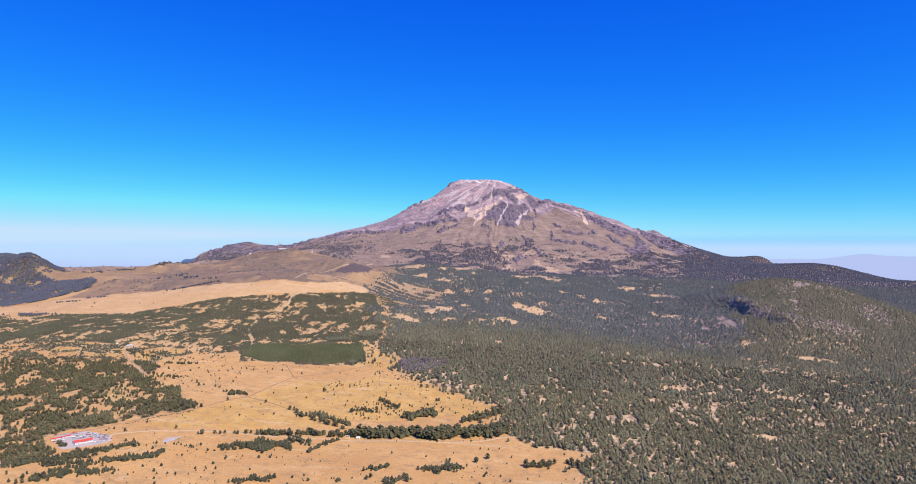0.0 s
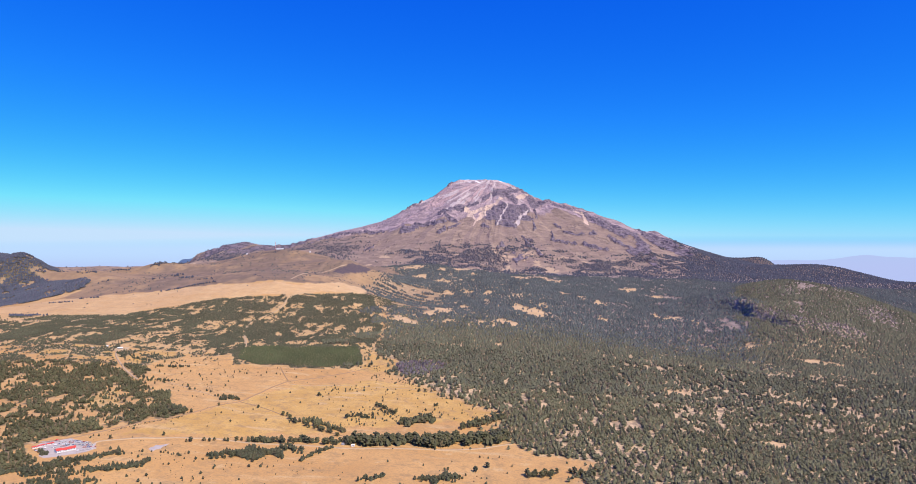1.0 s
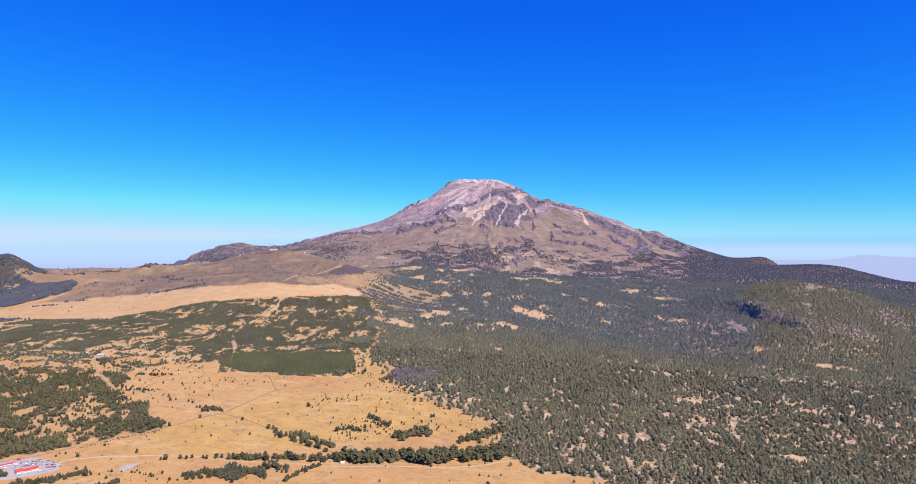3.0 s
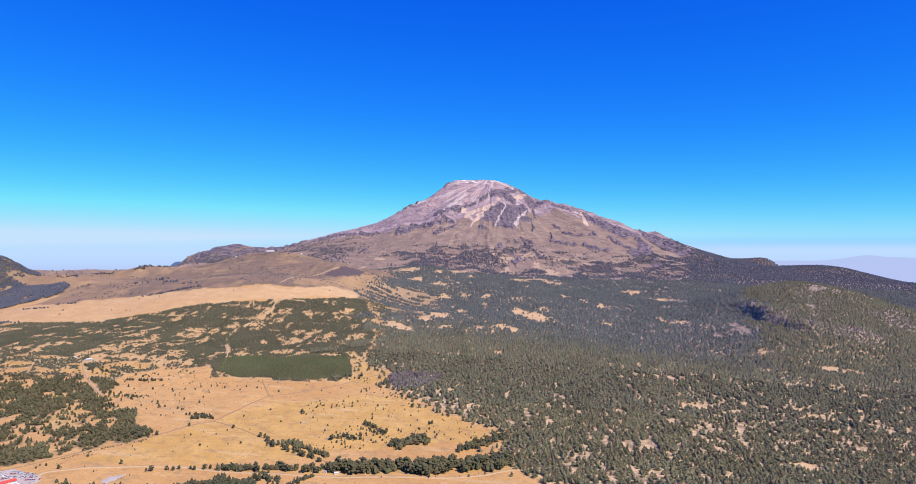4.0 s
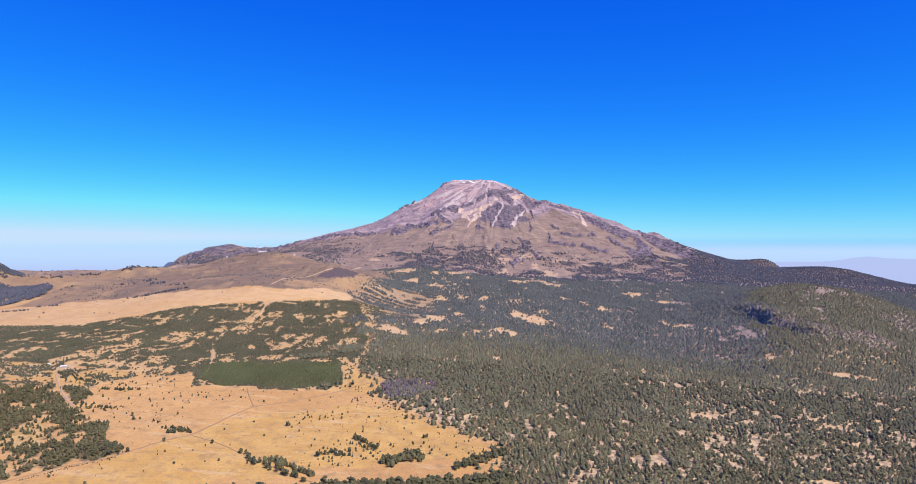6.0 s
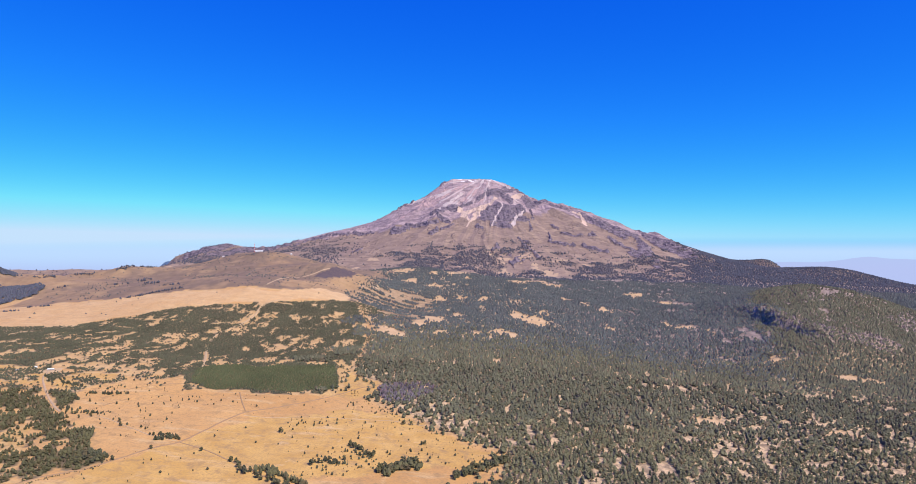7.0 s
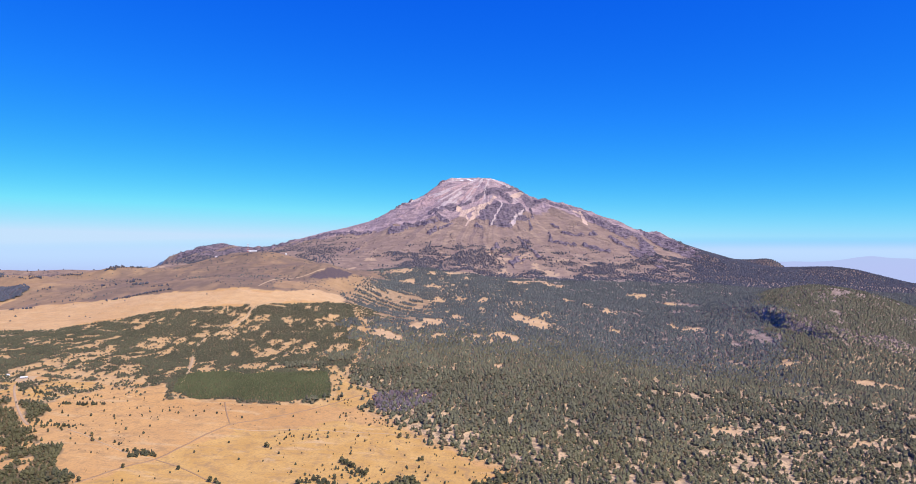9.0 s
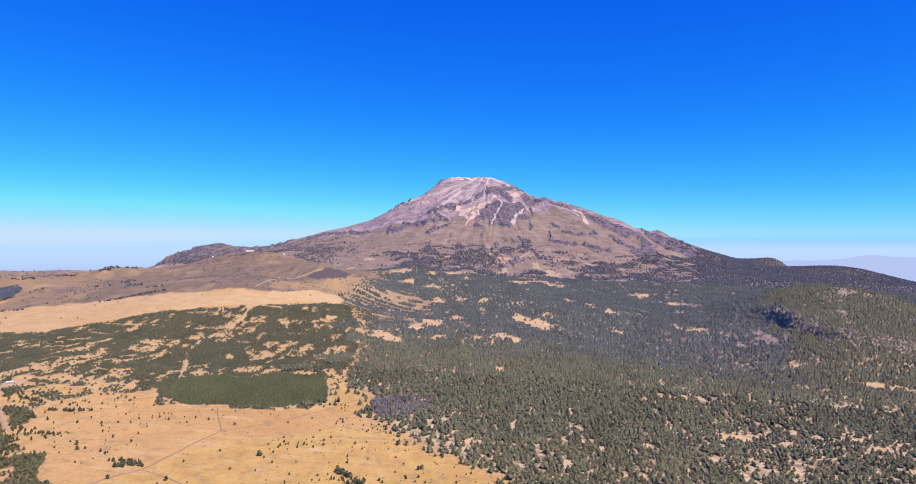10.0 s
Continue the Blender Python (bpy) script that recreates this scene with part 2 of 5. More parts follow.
# ---------------------------------------------------------------- materials
class Nodes:
    """A small builder for node materials."""

    def __init__(self, name, rough=0.9):
        self.mat = bpy.data.materials.new(name)
        self.mat.use_nodes = True
        self.tree = self.mat.node_tree
        self.bsdf = self.tree.nodes["Principled BSDF"]
        self.bsdf.inputs["Roughness"].default_value = rough
        self.bsdf.inputs["Specular IOR Level"].default_value = 0.15

    def add(self, kind, **inputs):
        node = self.tree.nodes.new(kind)
        for key, value in inputs.items():
            self.feed(node.inputs[key.replace("_", " ")], value)
        return node

    def feed(self, socket, value):
        if isinstance(value, bpy.types.NodeSocket):
            self.tree.links.new(value, socket)
        else:
            socket.default_value = value

    def place(self, scale=(1, 1, 1)):
        pos = self.add("ShaderNodeNewGeometry").outputs["Position"]
        return self.add("ShaderNodeMapping", Vector=pos, Scale=scale).outputs[0]

    def noise(self, size, detail=4.0, vector=None, rough=0.55):
        v = vector if vector is not None else self.place()
        n = self.add("ShaderNodeTexNoise", Vector=v, Scale=1.0 / size, Detail=detail, Roughness=rough)
        return n.outputs["Fac"]

    def ramp(self, fac, low, high):
        m = self.tree.nodes.new("ShaderNodeMapRange")
        m.interpolation_type = "SMOOTHSTEP"
        self.feed(m.inputs["Value"], fac)
        m.inputs["From Min"].default_value, m.inputs["From Max"].default_value = low, high
        return m.outputs["Result"]

    def math(self, op, a, b=0.0):
        m = self.tree.nodes.new("ShaderNodeMath")
        m.operation = op
        self.feed(m.inputs[0], a)
        self.feed(m.inputs[1], b)
        return m.outputs[0]

    def mix(self, fac, a, b):
        m = self.tree.nodes.new("ShaderNodeMix")
        m.data_type = "RGBA"
        self.feed(m.inputs["Factor"], fac)
        self.feed(m.inputs["A"], a if isinstance(a, bpy.types.NodeSocket) else (*a, 1))
        self.feed(m.inputs["B"], b if isinstance(b, bpy.types.NodeSocket) else (*b, 1))
        return m.outputs["Result"]

    def attr(self, name):
        a = self.tree.nodes.new("ShaderNodeAttribute")
        a.attribute_name = name
        return a.outputs["Fac"]

    def edged(self, name, soft, noise):
        """An attribute whose edge is broken up by a noise."""
        sum_ = self.math("ADD", self.attr(name), self.math("MULTIPLY", self.math("SUBTRACT", noise, 0.5), 1.1))
        return self.ramp(sum_, 0.5 - soft, 0.5 + soft)

    def bump(self, fac, strength, distance):
        b = self.add("ShaderNodeBump", Height=fac, Strength=strength, Distance=distance)
        self.tree.links.new(b.outputs[0], self.bsdf.inputs["Normal"])

    def done(self, colour):
        self.feed(self.bsdf.inputs["Base Color"], colour if isinstance(colour, bpy.types.NodeSocket) else (*colour, 1))
        return self.mat


def plain(name, colour, rough=0.8, vary=0.12, size=0.6, metal=0.0):
    n = Nodes(name, rough)
    n.bsdf.inputs["Metallic"].default_value = metal
    f = n.noise(size, 4)
    lo, hi = [c * (1 - vary) for c in colour], [min(1, c * (1 + vary)) for c in colour]
    n.bump(f, 0.2, 0.02)
    return n.done(n.mix(f, lo, hi))


def land_material():
    n = Nodes("dry_highland", 0.95)
    big, mid, fine = n.noise(130, 5), n.noise(26, 5), n.noise(2.2, 5, rough=0.7)
    tan = n.mix(n.ramp(big, 0.35, 0.65), (0.535, 0.297, 0.108), (0.600, 0.351, 0.136))
    gold = n.mix(n.ramp(mid, 0.35, 0.65), (0.535, 0.314, 0.090), (0.615, 0.380, 0.122))
    grass = n.mix(n.attr("yellow"), tan, gold)
    streak = n.noise(1.0, 5, n.place((0.012, 0.075, 0.075)))
    grass = n.mix(n.ramp(streak, 0.55, 0.75), grass, (0.60, 0.40, 0.19))
    grass = n.mix(n.math("MULTIPLY", n.ramp(n.noise(11, 6, rough=0.7), 0.48, 0.68), 0.8), grass, (0.37, 0.230, 0.105))
    grass = n.mix(n.math("MULTIPLY", n.ramp(n.noise(19, 6, rough=0.7), 0.56, 0.70), 0.6), grass, (0.64, 0.445, 0.22))
    grass = n.mix(n.attr("sand"), grass, n.mix(n.ramp(mid, 0.35, 0.65), (0.56, 0.378, 0.205), (0.66, 0.465, 0.270)))
    brown = n.mix(n.ramp(mid, 0.35, 0.7), (0.189, 0.134, 0.099), (0.256, 0.176, 0.123))
    brown = n.mix(n.math("MULTIPLY", n.ramp(n.noise(70, 6, rough=0.65), 0.54, 0.66), 0.45), brown, (0.44, 0.30, 0.165))
    brown = n.mix(n.math("MULTIPLY", n.ramp(n.noise(17, 6, rough=0.75), 0.54, 0.68), 0.6), brown, (0.150, 0.105, 0.085))
    floor = n.mix(n.ramp(n.noise(9, 5, rough=0.65), 0.36, 0.60), (0.22, 0.170, 0.120), (0.64, 0.465, 0.275))
    floor = n.mix(n.ramp(fine, 0.5, 0.75), floor, (0.17, 0.14, 0.105))
    floor = n.mix(n.attr("stony"), floor, n.mix(n.ramp(n.noise(13, 6, rough=0.7), 0.40, 0.62), (0.19, 0.155, 0.145), (0.37, 0.295, 0.265)))
    c = n.mix(n.attr("brown"), grass, brown)
    c = n.mix(n.attr("floor"), c, floor)
    c = n.mix(n.attr("litter"), c, n.mix(fine, (0.105, 0.085, 0.052), (0.165, 0.130, 0.078)))
    c = n.mix(n.attr("ash"), c, n.mix(fine, (0.078, 0.061, 0.074), (0.112, 0.088, 0.102)))
    c = n.mix(n.math("MULTIPLY", n.ramp(fine, 0.42, 0.72), 0.45), c, n.mix(mid, (0.30, 0.19, 0.10), (0.22, 0.15, 0.09)))
    n.bump(fine, 0.5, 0.5)
    return n.done(c)


def mountain_material():
    n = Nodes("volcanic_slope", 0.95)
    geo = n.add("ShaderNodeNewGeometry")
    slope = n.add("ShaderNodeSeparateXYZ", Vector=geo.outputs["Normal"]).outputs["Z"]
    big, mid, fine = n.noise(240, 5), n.noise(48, 6, rough=0.62), n.noise(9, 6, rough=0.7)
    rock = n.mix(n.ramp(n.noise(22, 7, rough=0.72), 0.42, 0.60), (0.150, 0.115, 0.118), (0.33, 0.24, 0.215))
    high = n.mix(n.ramp(n.noise(60, 6, rough=0.7), 0.40, 0.60), (0.264, 0.196, 0.206), (0.448, 0.332, 0.324))
    high = n.mix(n.math("MULTIPLY", n.edged("pink", 0.25, n.noise(24, 6, rough=0.7)), 0.75), high, (0.528, 0.356, 0.324))
    high = n.mix(n.edged("line", 0.12, n.noise(18, 6, rough=0.7)), high, n.mix(fine, (0.190, 0.148, 0.158), (0.30, 0.225, 0.225)))
    rock = n.mix(n.edged("upper", 0.2, mid), rock, high)
    grain = n.noise(26, 7, rough=0.68)
    rock = n.mix(n.edged("crag", 0.06, grain), rock, n.mix(n.ramp(n.noise(1.0, 6, n.place((0.06, 0.02, 0.16)), rough=0.75), 0.36, 0.64), (0.088, 0.072, 0.096), (0.272, 0.213, 0.238)))
    grass = n.mix(n.ramp(mid, 0.38, 0.62), (0.236, 0.169, 0.129), (0.368, 0.265, 0.190))
    grass = n.mix(n.math("MULTIPLY", n.ramp(big, 0.44, 0.62), 0.6), grass, (0.25, 0.175, 0.135))
    rocky = n.ramp(n.math("ADD", slope, n.math("MULTIPLY", n.math("SUBTRACT", mid, 0.5), 0.30)), 0.84, 0.70)
    rocky = n.math("ADD", n.math("ADD", rocky, n.edged("upper", 0.2, mid)), n.edged("crag", 0.10, grain))
    grass = n.mix(n.math("MULTIPLY", n.attr("streak"), 0.45), grass, (0.270, 0.192, 0.160))
    c = n.mix(n.math("MINIMUM", rocky, 1.0), grass, rock)
    c = n.mix(n.ramp(n.noise(14, 5, rough=0.75), 0.60, 0.64), c, n.mix(mid, (0.13, 0.10, 0.105), (0.20, 0.15, 0.145)))
    c = n.mix(n.edged("scree", 0.12, n.noise(20, 6, rough=0.7)), c, n.mix(n.ramp(fine, 0.3, 0.7), (0.468, 0.370, 0.343), (0.624, 0.519, 0.476)))
    c = n.mix(n.edged("gold", 0.12, n.noise(20, 6, rough=0.7)), c, n.mix(fine, (0.550, 0.387, 0.284), (0.688, 0.516, 0.396)))
    c = n.mix(n.edged("turf", 0.2, n.noise(16, 6, rough=0.7)), c, n.mix(fine, (0.42, 0.290, 0.185), (0.54, 0.385, 0.250)))
    c = n.mix(n.edged("pale", 0.12, n.noise(14, 6, rough=0.7)), c, n.mix(fine, (0.74, 0.66, 0.63), (0.92, 0.88, 0.85)))
    c = n.mix(n.attr("floor"), c, n.mix(n.ramp(mid, 0.4, 0.6), (0.13, 0.105, 0.095), (0.23, 0.170, 0.135)))
    c = n.mix(n.math("MULTIPLY", n.ramp(fine, 0.54, 0.68), 0.28), c, (0.15, 0.115, 0.125))
    stony = n.math("ADD", n.math("MULTIPLY", n.math("MINIMUM", rocky, 1.0), 0.62), 0.38)
    n.bump(n.math("MULTIPLY", n.noise(22, 7, rough=0.70), stony), 1.0, 11.0)
    return n.done(c)


def leaf_material(name, dark, light):
    n = Nodes(name, 0.8)
    f = n.math("ADD", n.math("MULTIPLY", n.attr("tint"), 0.75), n.math("MULTIPLY", n.noise(0.8, 4, rough=0.75), 0.35))
    # needles scatter light upwards, so a crown's flanks are softer than a hard surface
    relief = n.add("ShaderNodeBump", Height=n.noise(0.7, 4, rough=0.7), Strength=0.6, Distance=0.35)
    lift = n.add("ShaderNodeVectorMath", Vector=relief.outputs[0])
    lift.operation = "ADD"
    lift.inputs[1].default_value = (0, 0, 0.75)
    even = n.add("ShaderNodeVectorMath", Vector=lift.outputs[0])
    even.operation = "NORMALIZE"
    n.tree.links.new(even.outputs[0], n.bsdf.inputs["Normal"])
    dry = [0.5 * (a + b) * k for a, b, k in zip(dark, light, (1.18, 0.98, 1.02))]
    colour = n.mix(n.ramp(f, 0.25, 0.85), dark, light)
    return n.done(n.mix(n.ramp(n.math("FRACT", n.math("MULTIPLY", n.attr("tint"), 7.3)), 0.80, 0.86), colour, dry))


LAND = land_material()
ROCK = mountain_material()
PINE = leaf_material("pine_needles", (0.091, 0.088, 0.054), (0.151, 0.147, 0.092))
# distance haze painted into the needles, as a bluer and duller green
HAZY_PINE = leaf_material("hazy_pine_needles", (0.069, 0.078, 0.074), (0.112, 0.124, 0.117))
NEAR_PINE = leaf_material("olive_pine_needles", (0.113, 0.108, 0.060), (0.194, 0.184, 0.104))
STONE = plain("mauve_rock", (0.27, 0.21, 0.205), 0.95, 0.3, 2.5)
# stronger painted haze, darker and bluer, for the farthest woods and hills
BLUE_HAZE_PINE = leaf_material("blue_haze_pine_needles", (0.059, 0.065, 0.084), (0.097, 0.104, 0.129))
YOUNG = leaf_material("young_pine_needles", (0.060, 0.061, 0.035), (0.103, 0.103, 0.060))
WEST_PINE = leaf_material("dark_olive_pine_needles", (0.074, 0.070, 0.034), (0.134, 0.125, 0.063))
STAND = leaf_material("stand_needles", (0.058, 0.067, 0.030), (0.098, 0.111, 0.051))
TWIG = leaf_material("bare_violet_twigs", (0.085, 0.072, 0.080), (0.175, 0.148, 0.158))
TRAIL = plain("trodden_grey_dust", (0.46, 0.325, 0.205), 0.95, 0.15, 4.0)
BARK = plain("pine_bark", (0.13, 0.085, 0.055), 0.95, 0.3)
DIRT = plain("packed_dirt", (0.36, 0.230, 0.122), 0.95, 0.2, 4.0)
GRIT = plain("grey_gravel", (0.45, 0.385, 0.345), 0.95, 0.2, 3.0)
ROAD = plain("worn_road", (0.36, 0.228, 0.122), 0.95, 0.25, 3.0)
PALE_DIRT = plain("pale_dust", (0.50, 0.35, 0.20), 0.95, 0.15, 4.0)
WHITE = plain("white_paint", (0.80, 0.79, 0.77), 0.6, 0.06)
RED_ROOF = plain("red_sheet_roof", (0.62, 0.085, 0.065), 0.55, 0.15)
DARK = plain("dark_opening", (0.03, 0.03, 0.035), 0.4, 0.2)
GREY = plain("grey_concrete", (0.36, 0.34, 0.33), 0.85, 0.15)
RED = plain("red_paint", (0.60, 0.05, 0.045), 0.5, 0.1)
SILVER = plain("silver_paint", (0.55, 0.56, 0.58), 0.35, 0.05, metal=0.4)
BLUE = plain("blue_paint", (0.08, 0.16, 0.42), 0.35, 0.05)
BLACK = plain("black_rubber", (0.02, 0.02, 0.02), 0.7, 0.2)
GLASS = plain("tinted_window", (0.03, 0.04, 0.05), 0.1, 0.1)

# ---------------------------------------------------------------- land cover, by outlines on the ground
MEADOW_LOW = [
    (-313, 550), (-307, 596), (-253, 622), (-185, 618), (-138, 632), (-116, 650), (-51, 666), (-15, 666), (53, 694),
    (60, 672), (103, 658), (131, 647), (110, 612), (109, 563), (53, 512), (-80, 482), (-223, 464), (-310, 464),
    (-323, 519),
]
MEADOW_HIGH = [
    (-340, 613), (-314, 656), (-286, 702), (-297, 755), (-341, 802), (-372, 857), (-428, 913), (-466, 947), (-422, 973),
    (-319, 927), (-239, 939), (-153, 925), (-133, 997), (-78, 923), (-19, 853), (48, 816), (52, 797), (37, 750),
    (4, 749), (-27, 758), (-62, 729), (-93, 720), (-129, 704), (-156, 684), (-180, 660), (-200, 649), (-257, 631),
    (-319, 609),
]
YELLOW_FIELD = [
    (-323, 616), (-280, 704), (-249, 773), (-223, 874), (-176, 875), (-68, 894), (47, 806), (37, 750), (-56, 737),
    (-129, 704), (-186, 660), (-258, 633),
]
GOLD_SLOPE = [
    (-901, 1249), (-1010, 1340), (-940, 1440), (-912, 1479), (-850, 1499), (-771, 1488), (-712, 1504), (-659, 1521),
    (-603, 1536), (-495, 1521), (-425, 1514), (-358, 1525), (-300, 1590), (-230, 1690), (-206, 1593), (-344, 1456),
    (-515, 1424), (-562, 1384), (-642, 1343), (-648, 1240), (-753, 1230),
]
BROWN_HILLS = [
    (-916, 1507), (-900, 1612), (-824, 1758), (-1047, 1847), (-1088, 1861), (-904, 1893), (-807, 1946), (-641, 2025),
    (-567, 2084), (-415, 2068), (-413, 2815), (-230, 2725), (-189, 2239), (-201, 1807), (-313, 1560), (-430, 1530),
    (-583, 1536), (-661, 1527), (-838, 1478),
]
PLANTATION = [
    (-876, 1249), (-748, 1222), (-634, 1326), (-561, 1380), (-515, 1424), (-344, 1456), (-203, 1573), (-152, 1366),
    (-132, 1058), (-136, 950), (-241, 946), (-315, 941), (-344, 1000), (-395, 971), (-474, 991), (-526, 972),
    (-628, 1025), (-685, 975),
]
DENSE_STAND = [
    (-316, 960), (-332, 1022), (-322, 1056), (-289, 1070), (-259, 1054), (-240, 1080), (-199, 1091), (-163, 1088), (-149, 1037),
    (-139, 985), (-181, 957), (-250, 954), (-284, 948),
]
WEST_WOOD = [
    (-660, 940), (-549, 901), (-506, 900), (-450, 912), (-414, 898), (-402, 863), (-405, 832), (-361, 804), (-333, 776),
    (-315, 738), (-288, 725), (-282, 713), (-293, 692), (-311, 692), (-313, 668), (-323, 651), (-335, 632), (-354, 618),
    (-381, 600), (-350, 571), (-348, 552), (-369, 524),
]
HOUSE_CLEARING = [
    (-601, 937), (-616, 977), (-565, 996), (-484, 975), (-424, 979), (-391, 962), (-423, 901), (-457, 924), (-528, 929),
]
YELLOW_GAP = [
    (-407, 740), (-409, 780), (-398, 795), (-361, 723), (-367, 702), (-387, 708),
]
WEST_HILL_WOOD = [
    (-963, 1373), (-979, 1451), (-944, 1531), (-919, 1571), (-892, 1598), (-918, 1653), (-1012, 1740), (-1068, 1745),
    (-1112, 1766), (-1129, 1773), (-1127, 1815), (-1131, 1880), (-1200, 1990), (-1400, 1990), (-1400, 1373),
]
TERRACES = [
    (-245, 1688), (-215, 1820), (-150, 1890), (-100, 1900), (-50, 1849), (-30, 1700), (-56, 1610), (-74, 1445), (-115, 1443), (-164, 1557),
]
ROCKY_SLOPE = [
    (955, 1586), (1020, 1626), (1060, 1591), (1010, 1530), (955, 1528),
]
BARE_SPUR = [
    (690, 1560), (724, 1545), (762, 1470), (815, 1460), (857, 1468), (882, 1432), (841, 1388), (790, 1398), (748, 1425), (703, 1478), (686, 1520),
]
# clearings in the eastern wood: centre, half width and depth
CLEARINGS = [
    (-122, 1364, 18, 33), (-93, 1340, 20, 33), (-59, 1452, 16, 39), (-34, 1529, 25, 60), (11, 1621, 27, 60), (52, 1392, 18, 19), (76, 1385, 5, 48),
    (96, 1425, 18, 25), (115, 1417, 14, 31), (152, 1603, 21, 47), (186, 1579, 29, 42), (212, 1656, 9, 34), (206, 2146, 29, 60), (267, 2200, 44, 60),
    (314, 2139, 35, 45), (28, 1860, 17, 36), (-19, 1867, 26, 25), (89, 1829, 14, 30), (6, 2224, 26, 41), (-9, 2320, 20, 45), (-54, 2184, 12, 22),
]
CLEARINGS += [
    (-117, 2056, 26, 46), (-37, 2003, 27, 25), (495, 1651, 21, 18), (525, 1625, 24, 21), (561, 1577, 5, 16), (346, 1594, 10, 22), (304, 1866, 20, 42),
    (341, 1817, 13, 32), (381, 1754, 22, 29), (581, 1920, 25, 40), (521, 2027, 26, 33), (-157, 2220, 37, 45), (57, 2169, 16, 32), (609, 1376, 18, 14),
    (-19, 1378, 10, 24), (636, 1302, 21, 10), (666, 1280, 28, 13), (691, 1260, 28, 14), (709, 1244, 17, 13), (315, 964, 23, 17), (362, 759, 18, 9),
    (74, 1185, 12, 15), (475, 955, 22, 13),
]
# grassy gaps among the planted pines
GAPS = [
    (-270, 1125, 14, 30), (-343, 1142, 7, 29), (-313, 1071, 5, 22), (-295, 1105, 4, 37), (-234, 1111, 14, 14), (-194, 1111, 14, 13), (-161, 1115, 6, 14),
    (-282, 1271, 14, 16), (-260, 1242, 7, 24), (-276, 1205, 16, 19), (-221, 1250, 11, 22), (-251, 1272, 14, 13), (-244, 1202, 4, 19), (-405, 1297, 19, 15),
    (-370, 1303, 12, 15), (-312, 1304, 6, 19), (-289, 1392, 15, 14), (-327, 1386, 15, 9), (-220, 1428, 12, 34), (-158, 1397, 15, 18), (-394, 1344, 37, 8),
]
GAPS += [
    (-187, 1324, 5, 29), (-458, 1255, 21, 21), (-524, 1201, 8, 58), (-560, 1245, 12, 22), (-441, 1122, 9, 26), (-523, 1324, 11, 34), (-517, 1012, 14, 21),
    (-501, 1041, 19, 14), (-483, 1000, 17, 10), (-662, 1143, 21, 22), (-712, 1246, 12, 24), (-579, 1053, 19, 11), (-626, 1036, 8, 17), (-580, 1015, 23, 8),
    (-597, 1111, 10, 15), (-422, 1061, 24, 8), (-352, 1055, 8, 28), (-473, 1232, 5, 23), (-404, 985, 18, 14), (-782, 1267, 19, 19),
]
PALE_SADDLE = [(-294, 1790), (-262, 1840), (-225, 2135), (-180, 1900), (-191, 1800), (-250, 1640), (-317, 1583), (-370, 1576), (-340, 1700)]
ASH_PATCH = [(-343, 1790), (-324, 1827), (-310, 1850), (-298, 1872), (-277, 1878), (-244, 1903), (-252, 1848), (-282, 1812), (-327, 1788)]
# the edge of the eastern pinewood, northwards
EDGE_Y = [300, 450, 560, 612, 650, 672, 694, 750, 800, 853, 923, 997, 1100, 1366, 1573, 1700, 1900, 2050, 2250, 2600, 3000]
EDGE_X = [90, 95, 109, 112, 131, 62, 54, 42, 52, -12, -72, -128, -140, -146, -196, -235, -205, -160, -230, -300, -420]

# golden lawns inside the western wood: centre, half width and depth
WOOD_LAWNS = [(-486, 718, 17, 19), (-424, 661, 5, 18), (-514, 871, 19, 10), (-574, 884, 17, 18), (-449, 881, 7, 19), (-404, 706, 7, 11)]
WOOD_GAP = [(-159, 1136), (-125, 1047), (-92, 1019), (-80, 985), (-109, 943), (-151, 950), (-143, 1027), (-166, 1116)]
LOW_WOOD = [(-382, 659), (-353, 660), (-338, 686), (-336, 712), (-352, 742), (-379, 754), (-423, 719)]
BARE_GROVE = [(-92, 986), (-80, 1009), (-36, 1019), (-17, 1008), (-20, 972), (-46, 942), (-77, 941)]


def inside(outline, x, y):
    """Which points lie within an outline."""
    hit = np.zeros(x.shape, bool)
    for (x0, y0), (x1, y1) in zip(outline, outline[1:] + outline[:1]):
        if y0 != y1:
            hit ^= ((y0 > y) != (y1 > y)) & (x < (x1 - x0) * (y - y0) / (y1 - y0) + x0)
    return hit


def ragged(x, y, amount=9.0, size=28.0):
    k = 0.4 + y / 1500
    return x + k * amount * fbm(x / size, y / size, 41, 3), y + k * amount * 1.6 * fbm(x / size, y / size, 47, 3)


def in_ovals(ovals, x, y):
    x, y = ragged(x, y, 13, 15)
    hit = np.zeros(x.shape, bool)
    for cx, cy, rx, ry in ovals:
        hit |= ((x - cx) / rx) ** 2 + ((y - cy) / ry) ** 2 < 0.95
    return hit


FIREBREAK = [(-313, 978), (-342, 1085), (-394, 1226), (-397, 1290), (-375, 1332), (-364, 1375), (-367, 1442), (-340, 1480)]
HUT_TRACK = [(-398, 838), (-410, 849), (-452, 902), (-489, 954), (-493, 985)]


def off_line(points, x, y):
    """How far a place lies from a line, taken across the view."""
    p = np.array(points, float)
    return np.where((y > p[0, 1] - 8) & (y < p[-1, 1] + 8), np.abs(x - np.interp(y, p[:, 1], p[:, 0])), 1e9)


